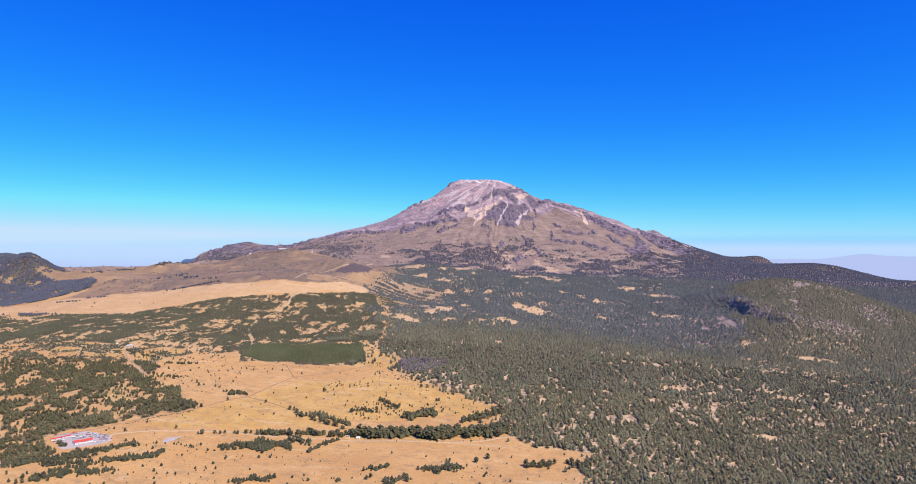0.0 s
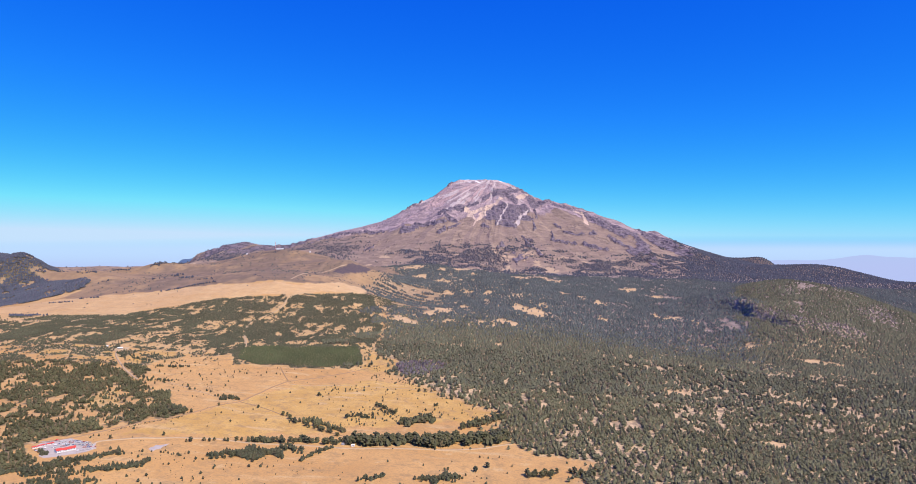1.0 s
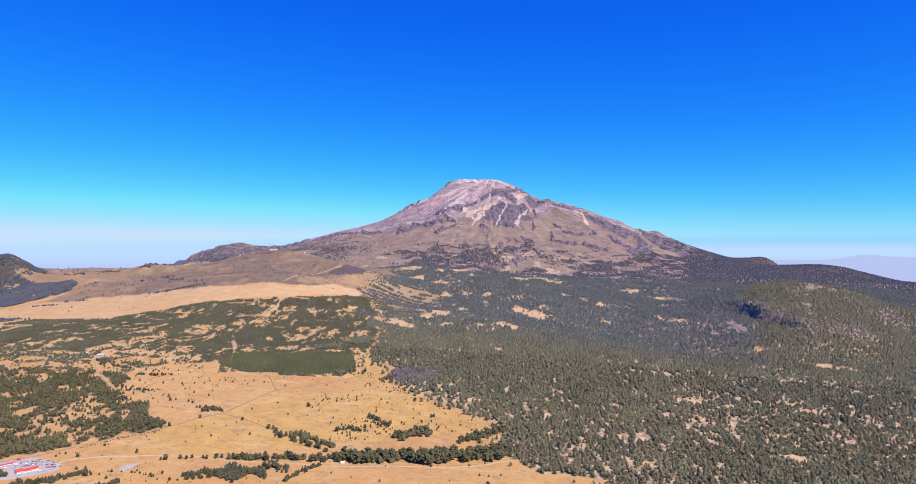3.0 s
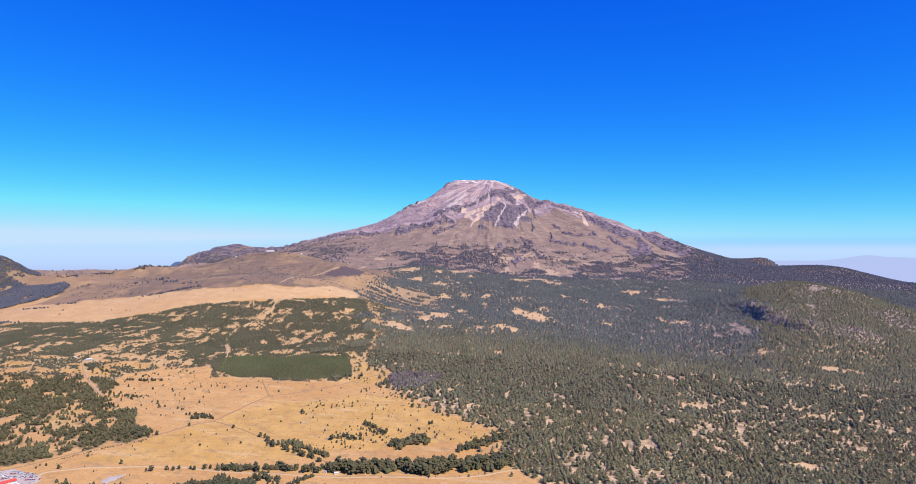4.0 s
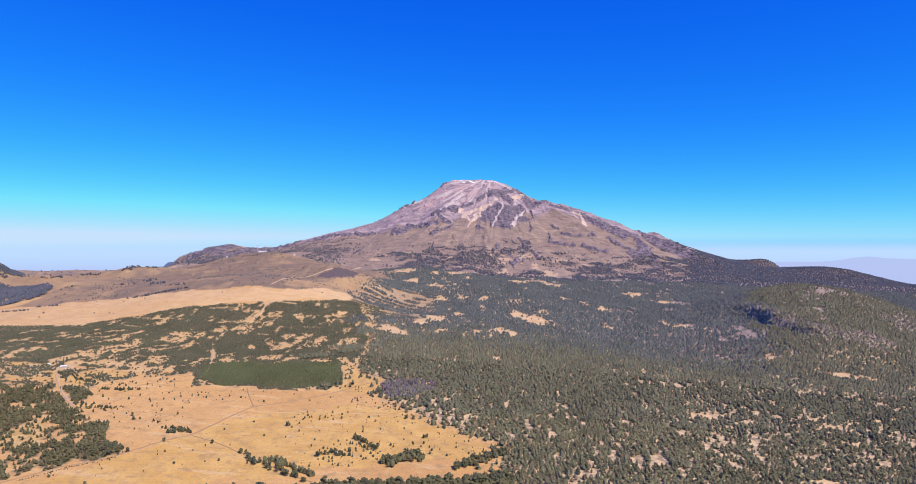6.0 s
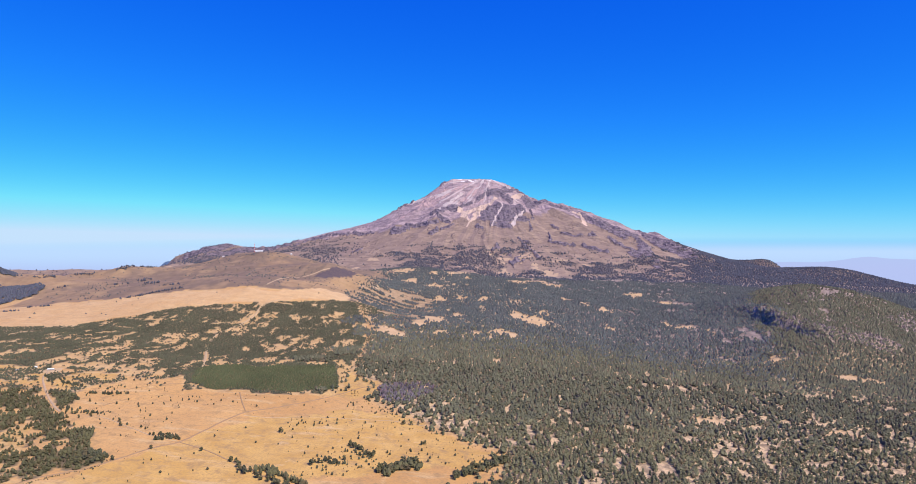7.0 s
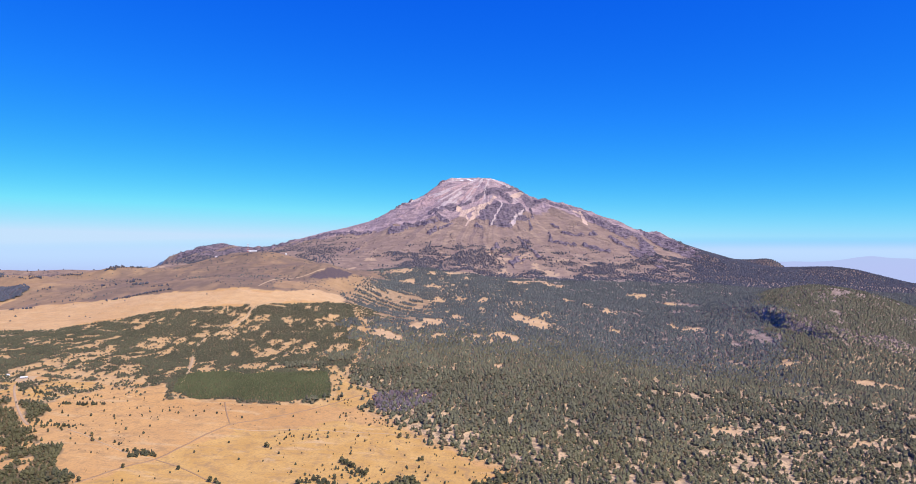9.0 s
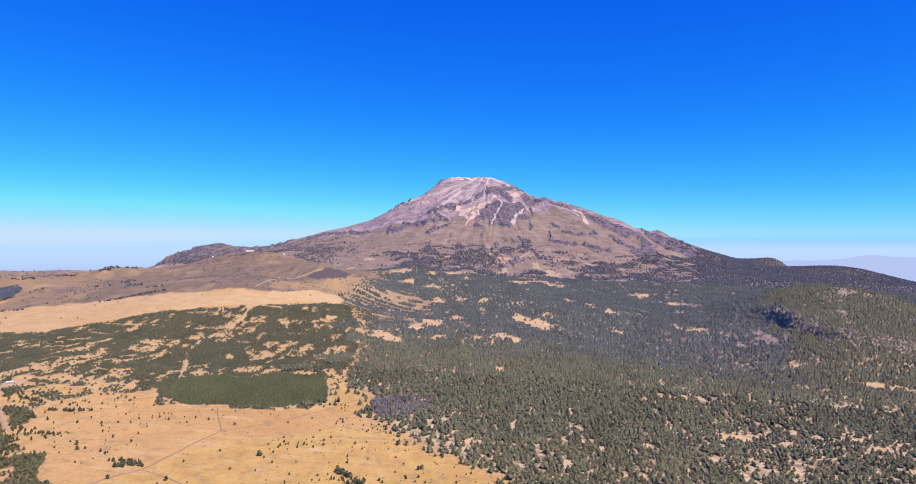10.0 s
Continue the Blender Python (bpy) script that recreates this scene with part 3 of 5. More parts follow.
def tree_cover(x, y):
    """How closely the big trees stand, 0 to 1, in the woods (not in the meadows)."""
    wx, wy = ragged(x, y)
    t = mountain_share(x, y)
    into = wx - np.interp(wy, EDGE_Y, EDGE_X)
    d = 0.97 * ease((into + 14 + 0.012 * y) / (34 + 0.02 * y)) ** 1.5
    # open, stony streaks through the eastern wood
    streak = fbm((x + 0.5 * y) / 20, (y - 0.5 * x) / 9, 61, 4) + 0.55 * fbm(x / 190, y / 150, 67, 3)
    open_belt = np.exp(-((y - 980) / 190) ** 2) * ease((x - 150) / 150) * 0.24 + np.exp(-((y - 780) / 120) ** 2) * ease((x - 300) / 120) * 0.11
    fleck = fbm(x / 4, y / 21, 62, 2) + 0.5 * fbm(x / 170, y / 130, 69, 3)
    belt = np.exp(-((y - 930 + 0.25 * x) / 130) ** 2) * ease((x - 80) / 150)
    east = 0.5 * belt + 0.8 * ease((x - 60) / 280) * (1 - ease((y - 1250) / 200))
    crumbs = fbm(x / 26, y / 60, 109, 3) + 0.6 * fbm(x / 150, y / 130, 111, 2)
    d = d * np.where((crumbs > 0.45) & (y > 1480) & (x > -80), 0.12, 1.0)
    d = d * np.where(fleck > 0.41 - 0.14 * east - 0.11 * np.exp(-((y - 960) / 130) ** 2) * ease((330 - x) / 120), 0.10, 1.0)
    d = d * np.where(streak > 0.53 + 0.16 * ease((820 - y) / 80) + 0.3 * ease((y - 1350) / 150) - 1.5 * open_belt, 0.30, 1.0)
    d = np.where(inside(TERRACES, wx, wy), 0.9 * (np.sin(y / 6.0 + x / 26.0 + 2.2 * fbm(x / 60, y / 60, 71, 3)) > 0.05) * (fbm(x / 26, y / 30, 73, 3) > -0.2), d)
    d = np.where(inside(ROCKY_SLOPE, wx, wy), 0.45, d)
    d = np.where(inside(BARE_SPUR, wx, wy), np.minimum(d, 0.5), d)
    far_east = (x > 850) & (y > 1900)
    d = np.where(far_east & (d > 0), 0.97, d)
    d = np.where(in_ovals(CLEARINGS, x, y), 0.03, d)
    # the tree line on the volcano, lowest in the middle and ragged
    line = np.interp(x, [-700, -300, 0, 400, 700, 1000, 1200, 1500], [0.12, 0.14, 0.13, 0.16, 0.26, 0.48, 0.95, 1.3])
    patch = fbm(x / 130, y / 110, 81, 4)
    d = np.where(y > FOOT - 150, d * ease((line + 0.40 * patch - t) / 0.05) * np.where(x > 900, 1.0, 0.35 + 0.65 * (fbm(x / 70, y / 90, 87, 3) > -0.12)), d)
    speck = (0.03 + 0.8 * ease((fbm(x / 75, y / 48, 83, 4) - 0.16) / 0.06)) * ease((fbm(x / 200, y / 200, 85, 2) + 0.3) / 0.2) * ease((0.36 - t) / 0.08) * ease((x + 330) / 330) * (y > FOOT)
    d = np.maximum(d, speck)
    west = (x < -340) & (y > 2300) & (y < 3300)
    d = np.where(west, np.maximum(d, 0.42 * ease((1.02 - t) / 0.06) * np.maximum(ease((patch + 0.25) / 0.3), ease((-650 - x) / 100)) * ease((y - 2480) / 120) * ease((-330 - x - 120 * patch) / 200) * (1 - 0.75 * ease((t - 0.45) / 0.2))), d)
    # plantations and woods on the western side
    rows = fbm(x / 70, y / 46, 91, 4) + 0.5 * fbm(x / 14, y / 24, 93, 3)
    plot = inside(PLANTATION, wx, wy)
    blocks = 0.75 * fbm(x / 42, y / 62, 95, 4) + 1.0 * fbm(x / 8, y / 22, 96, 3)
    open_ = 0.36 - 0.14 * ease((1230 - y) / 120) * ease((-320 - x) / 60)
    lane = np.abs((y + 0.10 * x + 20 * fbm(x / 90, y / 90, 92, 2)) / 62 % 1 - 0.5) > 0.44
    lane &= fbm(x / 50, y / 60, 94, 3) > 0.22
    fill = np.where(lane, 0.12, np.where(blocks > open_, 0.08, 0.99))
    grown = ease((x + 330) / 40) * ease((y - 1090) / 30)
    d = np.where(plot, np.where(grown > 0.5, np.where((blocks > 0.40) | (lane & (fbm(x / 60, y / 40, 107, 2) > 0.2)), 0.14, 0.97), fill), d)
    d = np.where(in_ovals(GAPS, x, y), np.minimum(d, 0.07), d)
    d = np.where(inside(HOUSE_CLEARING, wx, wy), np.where(fbm(x / 30, y / 22, 105, 3) > 0.08, 0.75, 0.05), d)
    wood = inside(WEST_WOOD, wx, wy)
    gaps = 0.7 * fbm(x / 20, y / 32, 97, 4) + 0.6 * fbm(x / 8, y / 16, 100, 2)
    d = np.where(wood, np.where(gaps > 0.15, 0.10, 0.95), d)
    d = np.where(inside(LOW_WOOD, wx, wy), np.where(gaps > 0.17, 0.10, 0.95), d)
    d = np.where(inside(YELLOW_GAP, wx, wy), 0.25, d)
    d = np.where(in_ovals(WOOD_LAWNS, x, y), np.minimum(d, 0.10), d)
    hill = inside(WEST_HILL_WOOD, wx, wy)
    d = np.where(hill & (y > 1300) & (y < 2100), np.where(fbm(x / 14, y / 44, 99, 3) > 0.24 - 0.14 * ease((1720 - y) / 80), 0.15, 0.98), d)
    between = (x < -340) & (y > 820) & (y < 1300) & ~wood & ~plot & ~inside(HOUSE_CLEARING, wx, wy) & ~inside(MEADOW_HIGH, wx, wy) & (wx < np.interp(wy, EDGE_Y, EDGE_X))
    d = np.where(between, np.where(rows > 0.02, 0.06, 0.85), d)
    near_west = (x < -300) & (y < 600) & ~wood & ~inside(MEADOW_LOW, wx, wy)
    d = np.where(near_west, np.where(rows > -0.02, 0.04, 0.8), d)
    d = np.where(inside(DENSE_STAND, wx, wy), 0.0, d)
    d = np.where(inside(BARE_GROVE, wx, wy), 0.30, d)
    d = np.where(inside(WOOD_GAP, wx, wy), 0.10, d)
    road = np.hypot((x + 340) / 1.15, y - 590) < 26
    bare = road | (off_line(FIREBREAK, x, y) < 0.5 + 4 * ease(0.5 + 2.4 * fbm(x / 40, y / 45, 98, 2)) * ((y < 1180) | (y > 1370))) | (off_line(HUT_TRACK, x, y) < 4.5)
    return np.where(bare, 0.0, d)


def land_sheet(name, ys, material, fields, columns):
    """One sheet of ground over the rows ys, with its land cover as attributes."""
    p = np.linspace(-1, 1, columns)
    s = p * (0.55 + 0.45 * p * p)
    outer = np.array([1.12, 1.4, 2.0, 3.2, 6.0])
    s = np.concatenate([-outer[::-1], s, outer])
    w = 0.745 * np.maximum(ys, 420) + 70
    x, y = w[:, None] * s[None, :], np.repeat(ys[:, None], len(s), 1)
    z = height(x.ravel(), y.ravel())
    co = np.stack([x.ravel(), y.ravel(), z], 1)
    nr, nc = len(ys), len(s)
    k = np.arange(nr * nc).reshape(nr, nc)
    quads = np.stack([k[:-1, :-1], k[:-1, 1:], k[1:, 1:], k[1:, :-1]], -1).reshape(-1, 4)
    me = fast_mesh(name, co, quads, material)
    for key, values in fields(co[:, 0], co[:, 1], z).items():
        me.attributes.new(key, "FLOAT", "POINT").data.foreach_set("value", np.asarray(values, np.float32))
    return new(name, me)


def fast_mesh(name, co, faces, material, smooth=False):
    """A mesh from arrays; all faces have the same number of corners."""
    me = bpy.data.meshes.new(name)
    n, k = faces.shape
    me.vertices.add(len(co))
    me.vertices.foreach_set("co", np.asarray(co, np.float32).ravel())
    me.loops.add(n * k)
    me.loops.foreach_set("vertex_index", faces.astype(np.int32).ravel())
    me.polygons.add(n)
    me.polygons.foreach_set("loop_start", np.arange(0, n * k, k, dtype=np.int32))
    me.polygons.foreach_set("use_smooth", np.full(n, smooth))
    me.update(calc_edges=True)
    me.materials.append(material)
    return me


def plain_fields(x, y, z):
    wx, wy = ragged(x, y, 6)
    d = tree_cover(x, y)
    gap = inside(WOOD_GAP, wx, wy)
    bx, by = ragged(x, y, 16, 60)
    brown = inside(BROWN_HILLS, bx, by) | ((y > 1580) & (x < -150) & (wx < np.interp(wy, EDGE_Y, EDGE_X)) & ~inside(GOLD_SLOPE, bx, by))
    thin = ease((fbm(x / 70, y / 110, 51, 5) + 0.5 * fbm(x / 12, y / 30, 52, 3) - 0.05) / 0.35)
    return {
        "yellow": gap * 0.8 + inside(YELLOW_FIELD, *ragged(x, y, 22, 50)) * 0.9 + inside(HOUSE_CLEARING, wx, wy) * 0.7 + inside(YELLOW_GAP, wx, wy) * 1.0 + inside(PLANTATION, wx, wy) * 0.6,
        "brown": np.maximum(brown * (1 - 0.22 * thin) * (1 - 0.26 * ease((-800 - x + 90 * fbm(x / 60, y / 90, 54, 3)) / 60)) * np.where(inside(PALE_SADDLE, bx, by), 0.62, 1), inside(TERRACES, wx, wy) * 0.65),
        "floor": np.where(gap, 0.1, 1) * np.where(x > np.interp(y, EDGE_Y, EDGE_X), np.where(in_ovals(CLEARINGS, x, y), 0.05, np.where(inside(TERRACES, wx, wy), 0.35, 0.92)) * ease((x - np.interp(y, EDGE_Y, EDGE_X)) / 25 + 0.2), ease(d / 0.6) * 0.75),
        "litter": 0.9 * ease((d - 0.8) / 0.15) * (wx < np.interp(wy, EDGE_Y, EDGE_X)) * ((y < 1650) | (x < -850)) + 0.9 * inside(DENSE_STAND, wx, wy),
        "sand": np.maximum(in_ovals(CLEARINGS, x, y) * 0.8, inside(GOLD_SLOPE, bx, by) * 0.4 + inside(PLANTATION, wx, wy) * 0.35 + 0.3 * ease((y - 1400) / 200)),
        "stony": ease((y - 1330) / 150) * ease((x - 150) / 200),
        "ash": inside(ASH_PATCH, *ragged(x, y, 1.5)) * 1.0,
    }


# chutes of scree under the summit: from (x, height), to (x, height), half width
GOLD_CHUTES = [
    (251, 399, 200, 363, 8), (200, 363, 127, 305, 10), (127, 305, 79, 252, 6), (58, 308, 190, 360, 13), (47, 340, 88, 284, 9),
    (353, 417, 410, 432, 14), (677, 283, 668, 250, 12), (658, 329, 679, 300, 8),
]
PALE_CHUTES = [
    (287, 364, 227, 291, 5), (227, 291, 199, 246, 5), (381, 331, 302, 252, 5), (280, 544, 354, 483, 11), (213, 558, 164, 495, 6), (164, 495, 99, 424, 5),
    (249, 543, 204, 450, 5), (204, 450, 181, 391, 4), (63, 454, -15, 387, 8), (-15, 387, -66, 331, 8), 
    (283, 249, 343, 292, 4),
]
PINK_BANDS = [(40, 538, -99, 413, 18), (-53, 494, -163, 393, 14), (-99, 413, -216, 333, 14), (115, 523, 20, 454, 15), (208, 523, 127, 454, 15), (296, 491, 230, 432, 14), (-168, 376, -274, 293, 14), (-230, 318, -324, 249, 10), (-15, 440, -110, 360, 12)]


def mountain_fields(x, y, z):
    t = mountain_share(x, y)
    zb = base_height(x, y)
    around, far = fall_line(x, zb)
    rough = crags(x, y, zb)
    upper = ease((zb - np.interp(x, APRON_X, APRON_Z) + 45 * fbm(around * 9, far / 200, 145, 4)) / 60)
    fall = fbm(around * 16 + 0.35 * fbm(x / 60, zb / 40, 133, 2), far / 190, 131, 4)
    high = ease((zb - 300 + 60 * fbm(around * 20, far / 600, 147, 3)) / 120)
    pale = ease((zb - 528 + 20 * fbm(x / 30, y / 40, 137, 3)) / 22) * ease((fbm(x / 20, zb / 9, 139, 3) + 0.02) / 0.16) * ease((x - 20) / 50) * ease((330 - x) / 60)
    ground_gold = ease((fbm(x / 50, zb / 9, 113, 4) - 0.17) / 0.10) * ease((0.30 - t) / 0.12) * ease((750 - x) / 150)
    return {
        "upper": upper, "crag": rough,
        "line": ease((ridged(around * 38 + 0.5 * fbm(x / 50, zb / 40, 171, 3), far / 120, 173, 3) - 0.24) / 0.3) * ease((fbm(x / 90, zb / 70, 175, 3) + 0.02) / 0.2) * 0.62,
        "pink": np.maximum(near_segments(x, zb, PINK_BANDS, 1.5) * ease((fall + 0.2) / 0.35), 0.7 * high * ease((fall - 0.12) / 0.12) * ease((x + 500) / 200) * ease((420 - x) / 60)),
        "scree": np.maximum(0.7 * high * ease((fbm(around * 24 + 3, far / 150, 149, 4) - 0.16) / 0.10) * (1 - rough) * ease((430 - x) / 60), near_segments(x, zb, PALE_CHUTES)),
        "gold": near_segments(x, zb, GOLD_CHUTES), "turf": 0.75 * ground_gold,
        "pale": pale,
        "streak": ease(0.5 + 1.5 * fbm(around * 22 + 0.4 * fbm(x / 90, zb / 60, 135, 2), far / 230, 143, 4)),
        "floor": ease(tree_cover(x, y) / 0.6) * 0.8,
    }


near_rows = np.concatenate([[-5000, -2500, -1000, -300, 100, 300], 400 * (2420 / 400) ** np.linspace(0, 1, 340)])
far_rows = np.concatenate([np.linspace(2420, 4380, 255), np.linspace(4400, 4950, 24)])
ground = tagged(land_sheet("ground", near_rows, LAND, plain_fields, 451), "dry golden highland grassland with stony pinewood floor", "ground", kind="structure")
mountain = tagged(land_sheet("mountain", far_rows, ROCK, mountain_fields, 761), "bare mauve and ochre volcano with a pale flat summit", "mountain", kind="structure")

# ---------------------------------------------------------------- trees
rng = np.random.default_rng(5)
GOLD = (1 + 5 ** 0.5) / 2
ICO = np.array([(-1, GOLD, 0), (1, GOLD, 0), (-1, -GOLD, 0), (1, -GOLD, 0), (0, -1, GOLD), (0, 1, GOLD), (0, -1, -GOLD), (0, 1, -GOLD),
                (GOLD, 0, -1), (GOLD, 0, 1), (-GOLD, 0, -1), (-GOLD, 0, 1)], float) / (1 + GOLD ** 2) ** 0.5
ICO_FACES = np.array([(0, 11, 5), (0, 5, 1), (0, 1, 7), (0, 7, 10), (0, 10, 11), (1, 5, 9), (5, 11, 4), (11, 10, 2), (10, 7, 6), (7, 1, 8),
                      (3, 9, 4), (3, 4, 2), (3, 2, 6), (3, 6, 8), (3, 8, 9), (4, 9, 5), (2, 4, 11), (6, 2, 10), (8, 6, 7), (9, 8, 1)])
TRI = np.array([(1, 0, 0), (-0.5, 0.87, 0), (-0.5, -0.87, 0), (0, 0, 1), (0, 0, -1)], float)
TRI_FACES = np.array([(0, 1, 3), (1, 2, 3), (2, 0, 3), (1, 0, 4), (2, 1, 4), (0, 2, 4)])


def clump(base, faces, centre, size, rough):
    """One ragged clump of needles."""
    co = base * (1 + rough * rng.uniform(-1, 1, (len(base), 1)))
    a = rng.uniform(0, 6.28)
    turn = np.array([(math.cos(a), -math.sin(a), 0), (math.sin(a), math.cos(a), 0), (0, 0, 1)])
    return co @ turn.T * np.array(size) + np.array(centre), faces


def stem(x0, y0, z0, x1, y1, z1, r0, r1, sides=4):
    """A tapered trunk or limb between two places, as triangles."""
    a = np.arange(sides) * 6.2832 / sides
    ring = np.stack([np.cos(a), np.sin(a), 0 * a], 1)
    co = np.concatenate([ring * r0 + (x0, y0, z0), ring * r1 + (x1, y1, z1)])
    f = []
    for k in range(sides):
        m = (k + 1) % sides
        f += [(k, m, sides + m), (k, sides + m, sides + k)]
    return co, np.array(f)


def joined(bits):
    cos, faces, n = [], [], 0
    for co, f in bits:
        cos.append(co)
        faces.append(f + n)
        n += len(co)
    return np.concatenate(cos), np.concatenate(faces)


def ragged_crown(sides, rings):
    """A pine one unit high: a pointed crown of uneven whorls."""
    co = []
    for z, r in rings:
        a0 = rng.uniform(0, 6.28)
        for k in range(sides):
            a = a0 + (k + rng.uniform(-0.25, 0.25)) * 6.2832 / sides
            w = r * (1 + 0.30 * (1 if k % 2 else -1) * rng.uniform(0.3, 1.2))
            co.append((w * math.cos(a), w * math.sin(a), z + rng.uniform(-0.07, 0.07)))
    n = len(co)
    lean = rng.uniform(-0.07, 0.07, 2)
    co += [(lean[0], lean[1], 1.0), (0, 0, rings[0][0] - 0.06)]
    f = []
    for j in range(len(rings) - 1):
        for k in range(sides):
            p, q = j * sides + k, j * sides + (k + 1) % sides
            f += [(p, q, q + sides), (p, q + sides, p + sides)]
    for k in range(sides):
        m = (k + 1) % sides
        f += [(n - sides + k, n - sides + m, n), (m, k, n + 1)]
    return np.array(co), np.array(f)


def near_crown():
    return ragged_crown(5, ((0.08, 0.27), (0.30, 0.39), (0.56, 0.31), (0.80, 0.17)))


def mid_crown():
    return ragged_crown(6, ((0.12, 0.24), (0.42, 0.38), (0.74, 0.24)))


def small_crown():
    return ragged_crown(5, ((0.10, 0.30), (0.38, 0.40), (0.72, 0.23)))


def far_crown():
    return ragged_crown(4, ((0.32, 0.46),))


def speck_crown():
    return joined([clump(TRI, TRI_FACES, (0, 0, 0.42), (0.48, 0.48, 0.58), 0.25)])


def grove(name, x, y, tall, crown, material, label, category="trees", sink=0.15, squat=1.0, smooth=False):
    """A wood of many trees as one mesh."""
    kinds = [crown() for _ in range(9)]
    faces = kinds[0][1]
    shape = np.stack([k[0] for k in kinds])
    n = len(x)
    pick, a = rng.integers(0, 9, n), rng.uniform(0, 6.28, n)
    wide = tall * rng.uniform(0.85, 1.2, n) * squat
    v = shape[pick]
    c, s = np.cos(a)[:, None], np.sin(a)[:, None]
    co = np.stack([(v[..., 0] * c - v[..., 1] * s) * wide[:, None] + x[:, None], (v[..., 0] * s + v[..., 1] * c) * wide[:, None] + y[:, None],
                   v[..., 2] * tall[:, None] + (height(x, y) - sink)[:, None]], -1)
    f = (faces[None] + (np.arange(n) * shape.shape[1])[:, None, None]).reshape(-1, 3)
    me = fast_mesh(name, co.reshape(-1, 3), f, material, smooth)
    # each tree has its own shade of green, and neighbours share a little of it
    tint = 0.5 + 0.22 * rng.uniform(-1, 1, n) + 0.35 * fbm(x / 30, y / 50, 301, 3)
    me.attributes.new("tint", "FLOAT", "POINT").data.foreach_set("value", np.repeat(tint, shape.shape[1]).astype(np.float32))
    return tagged(new(name, me), label, category, kind="stuff")


def spots(y0, y1, cell, cover, x0=-9e9, x1=9e9):
    """Jittered places in the fan before the camera where the cover lets a tree stand."""
    w = 0.74 * y1 + 60
    gx, gy = np.meshgrid(np.arange(max(-w, x0), min(w, x1), cell), np.arange(y0, y1, cell))
    x, y = gx.ravel() + rng.uniform(-0.48, 0.48, gx.size) * cell, gy.ravel() + rng.uniform(-0.48, 0.48, gx.size) * cell
    keep = np.abs(x) < 0.74 * y + 45
    x, y = x[keep], y[keep]
    keep = rng.uniform(0, 1, len(x)) < cover(x, y)
    return x[keep], y[keep]


def sizes(n, low, high):
    return low + (high - low) * rng.beta(2.2, 2.4, n)


x, y = spots(470, 900, 3.7, tree_cover, x0=-120)
grove("pinewood", x, y, sizes(len(x), 3.4, 6.5), near_crown, NEAR_PINE, "dense grey-green natural pinewood on the eastern slope", squat=1.02)


x, y = spots(10, 470, 4.6, tree_cover, x0=60)
grove("pinewood", x, y, sizes(len(x), 3.2, 5.8), far_crown, NEAR_PINE, "pinewood running on southwards beside the meadow", squat=1.3)


def western(x, y):
    """Whether a place belongs to the plantations rather than to the eastern wood."""
    return x < -170 + 110 * fbm(x / 70, y / 70, 103, 3)


def eastern_cover(x, y):
    return np.where(western(x, y), 0, tree_cover(x, y))


def western_cover(x, y):
    return np.where(western(x, y) & ((x > -800) | (y < 1290)), tree_cover(x, y), 0)


def sunlit_hill(x, y):
    """1 on the wooded hill in the east, painted sunlit by its warmer needles."""
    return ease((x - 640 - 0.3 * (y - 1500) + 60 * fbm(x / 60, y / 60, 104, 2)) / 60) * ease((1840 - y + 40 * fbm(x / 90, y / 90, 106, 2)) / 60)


x, y = spots(1130, 1900, 3.9, lambda x, y: eastern_cover(x, y) * (1 - ease((y - 1130) / 430) * (1 - sunlit_hill(x, y))), x0=-260)
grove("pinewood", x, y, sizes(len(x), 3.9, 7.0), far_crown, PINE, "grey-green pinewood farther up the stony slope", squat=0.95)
x, y = spots(900, 1130, 4.2, eastern_cover, x0=-260)
grove("pinewood", x, y, sizes(len(x), 3.8, 7.4), small_crown, PINE, "dense grey-green pinewood with stony gaps on the slope", squat=1.0)
# trees change over to the haze-tinted needles with distance
x, y = spots(1130, 2300, 4.2, lambda x, y: np.where(y > 1600, tree_cover(x, y), eastern_cover(x, y)) * ease((y - 1130) / 430) * (1 - sunlit_hill(x, y)), x0=-260)
grove("pinewood", x, y, sizes(len(x), 3.9, 7.0), far_crown, HAZY_PINE, "dark haze-tinted pinewood over the farther hill and valley", squat=0.96)
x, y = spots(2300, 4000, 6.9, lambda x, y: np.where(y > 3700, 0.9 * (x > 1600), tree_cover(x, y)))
grove("pinewood", x, y, sizes(len(x), 3.0, 6.0), speck_crown, BLUE_HAZE_PINE, "ragged haze-blue pinewood climbing to the volcano's tree line", squat=1.35)
x, y = spots(470, 900, 3.2, tree_cover, x1=-120)
grove("pinewood", x, y, sizes(len(x), 2.3, 5.2), near_crown, WEST_PINE, "pinewood around the visitor centre with golden gaps")
x, y = spots(900, 1600, 2.75, western_cover, x1=-60)
grove("pine_plantation", x, y, sizes(len(x), 1.7, 3.2), far_crown, YOUNG, "rows of planted young pines with golden grass between", squat=1.35)
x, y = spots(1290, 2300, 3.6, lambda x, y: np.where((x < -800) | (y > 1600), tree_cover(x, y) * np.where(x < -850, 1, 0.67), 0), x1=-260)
grove("pinewood", x, y, sizes(len(x), 4.2, 7.0), far_crown, BLUE_HAZE_PINE, "dark haze-blue pinewood on the far western hill", squat=1.1)


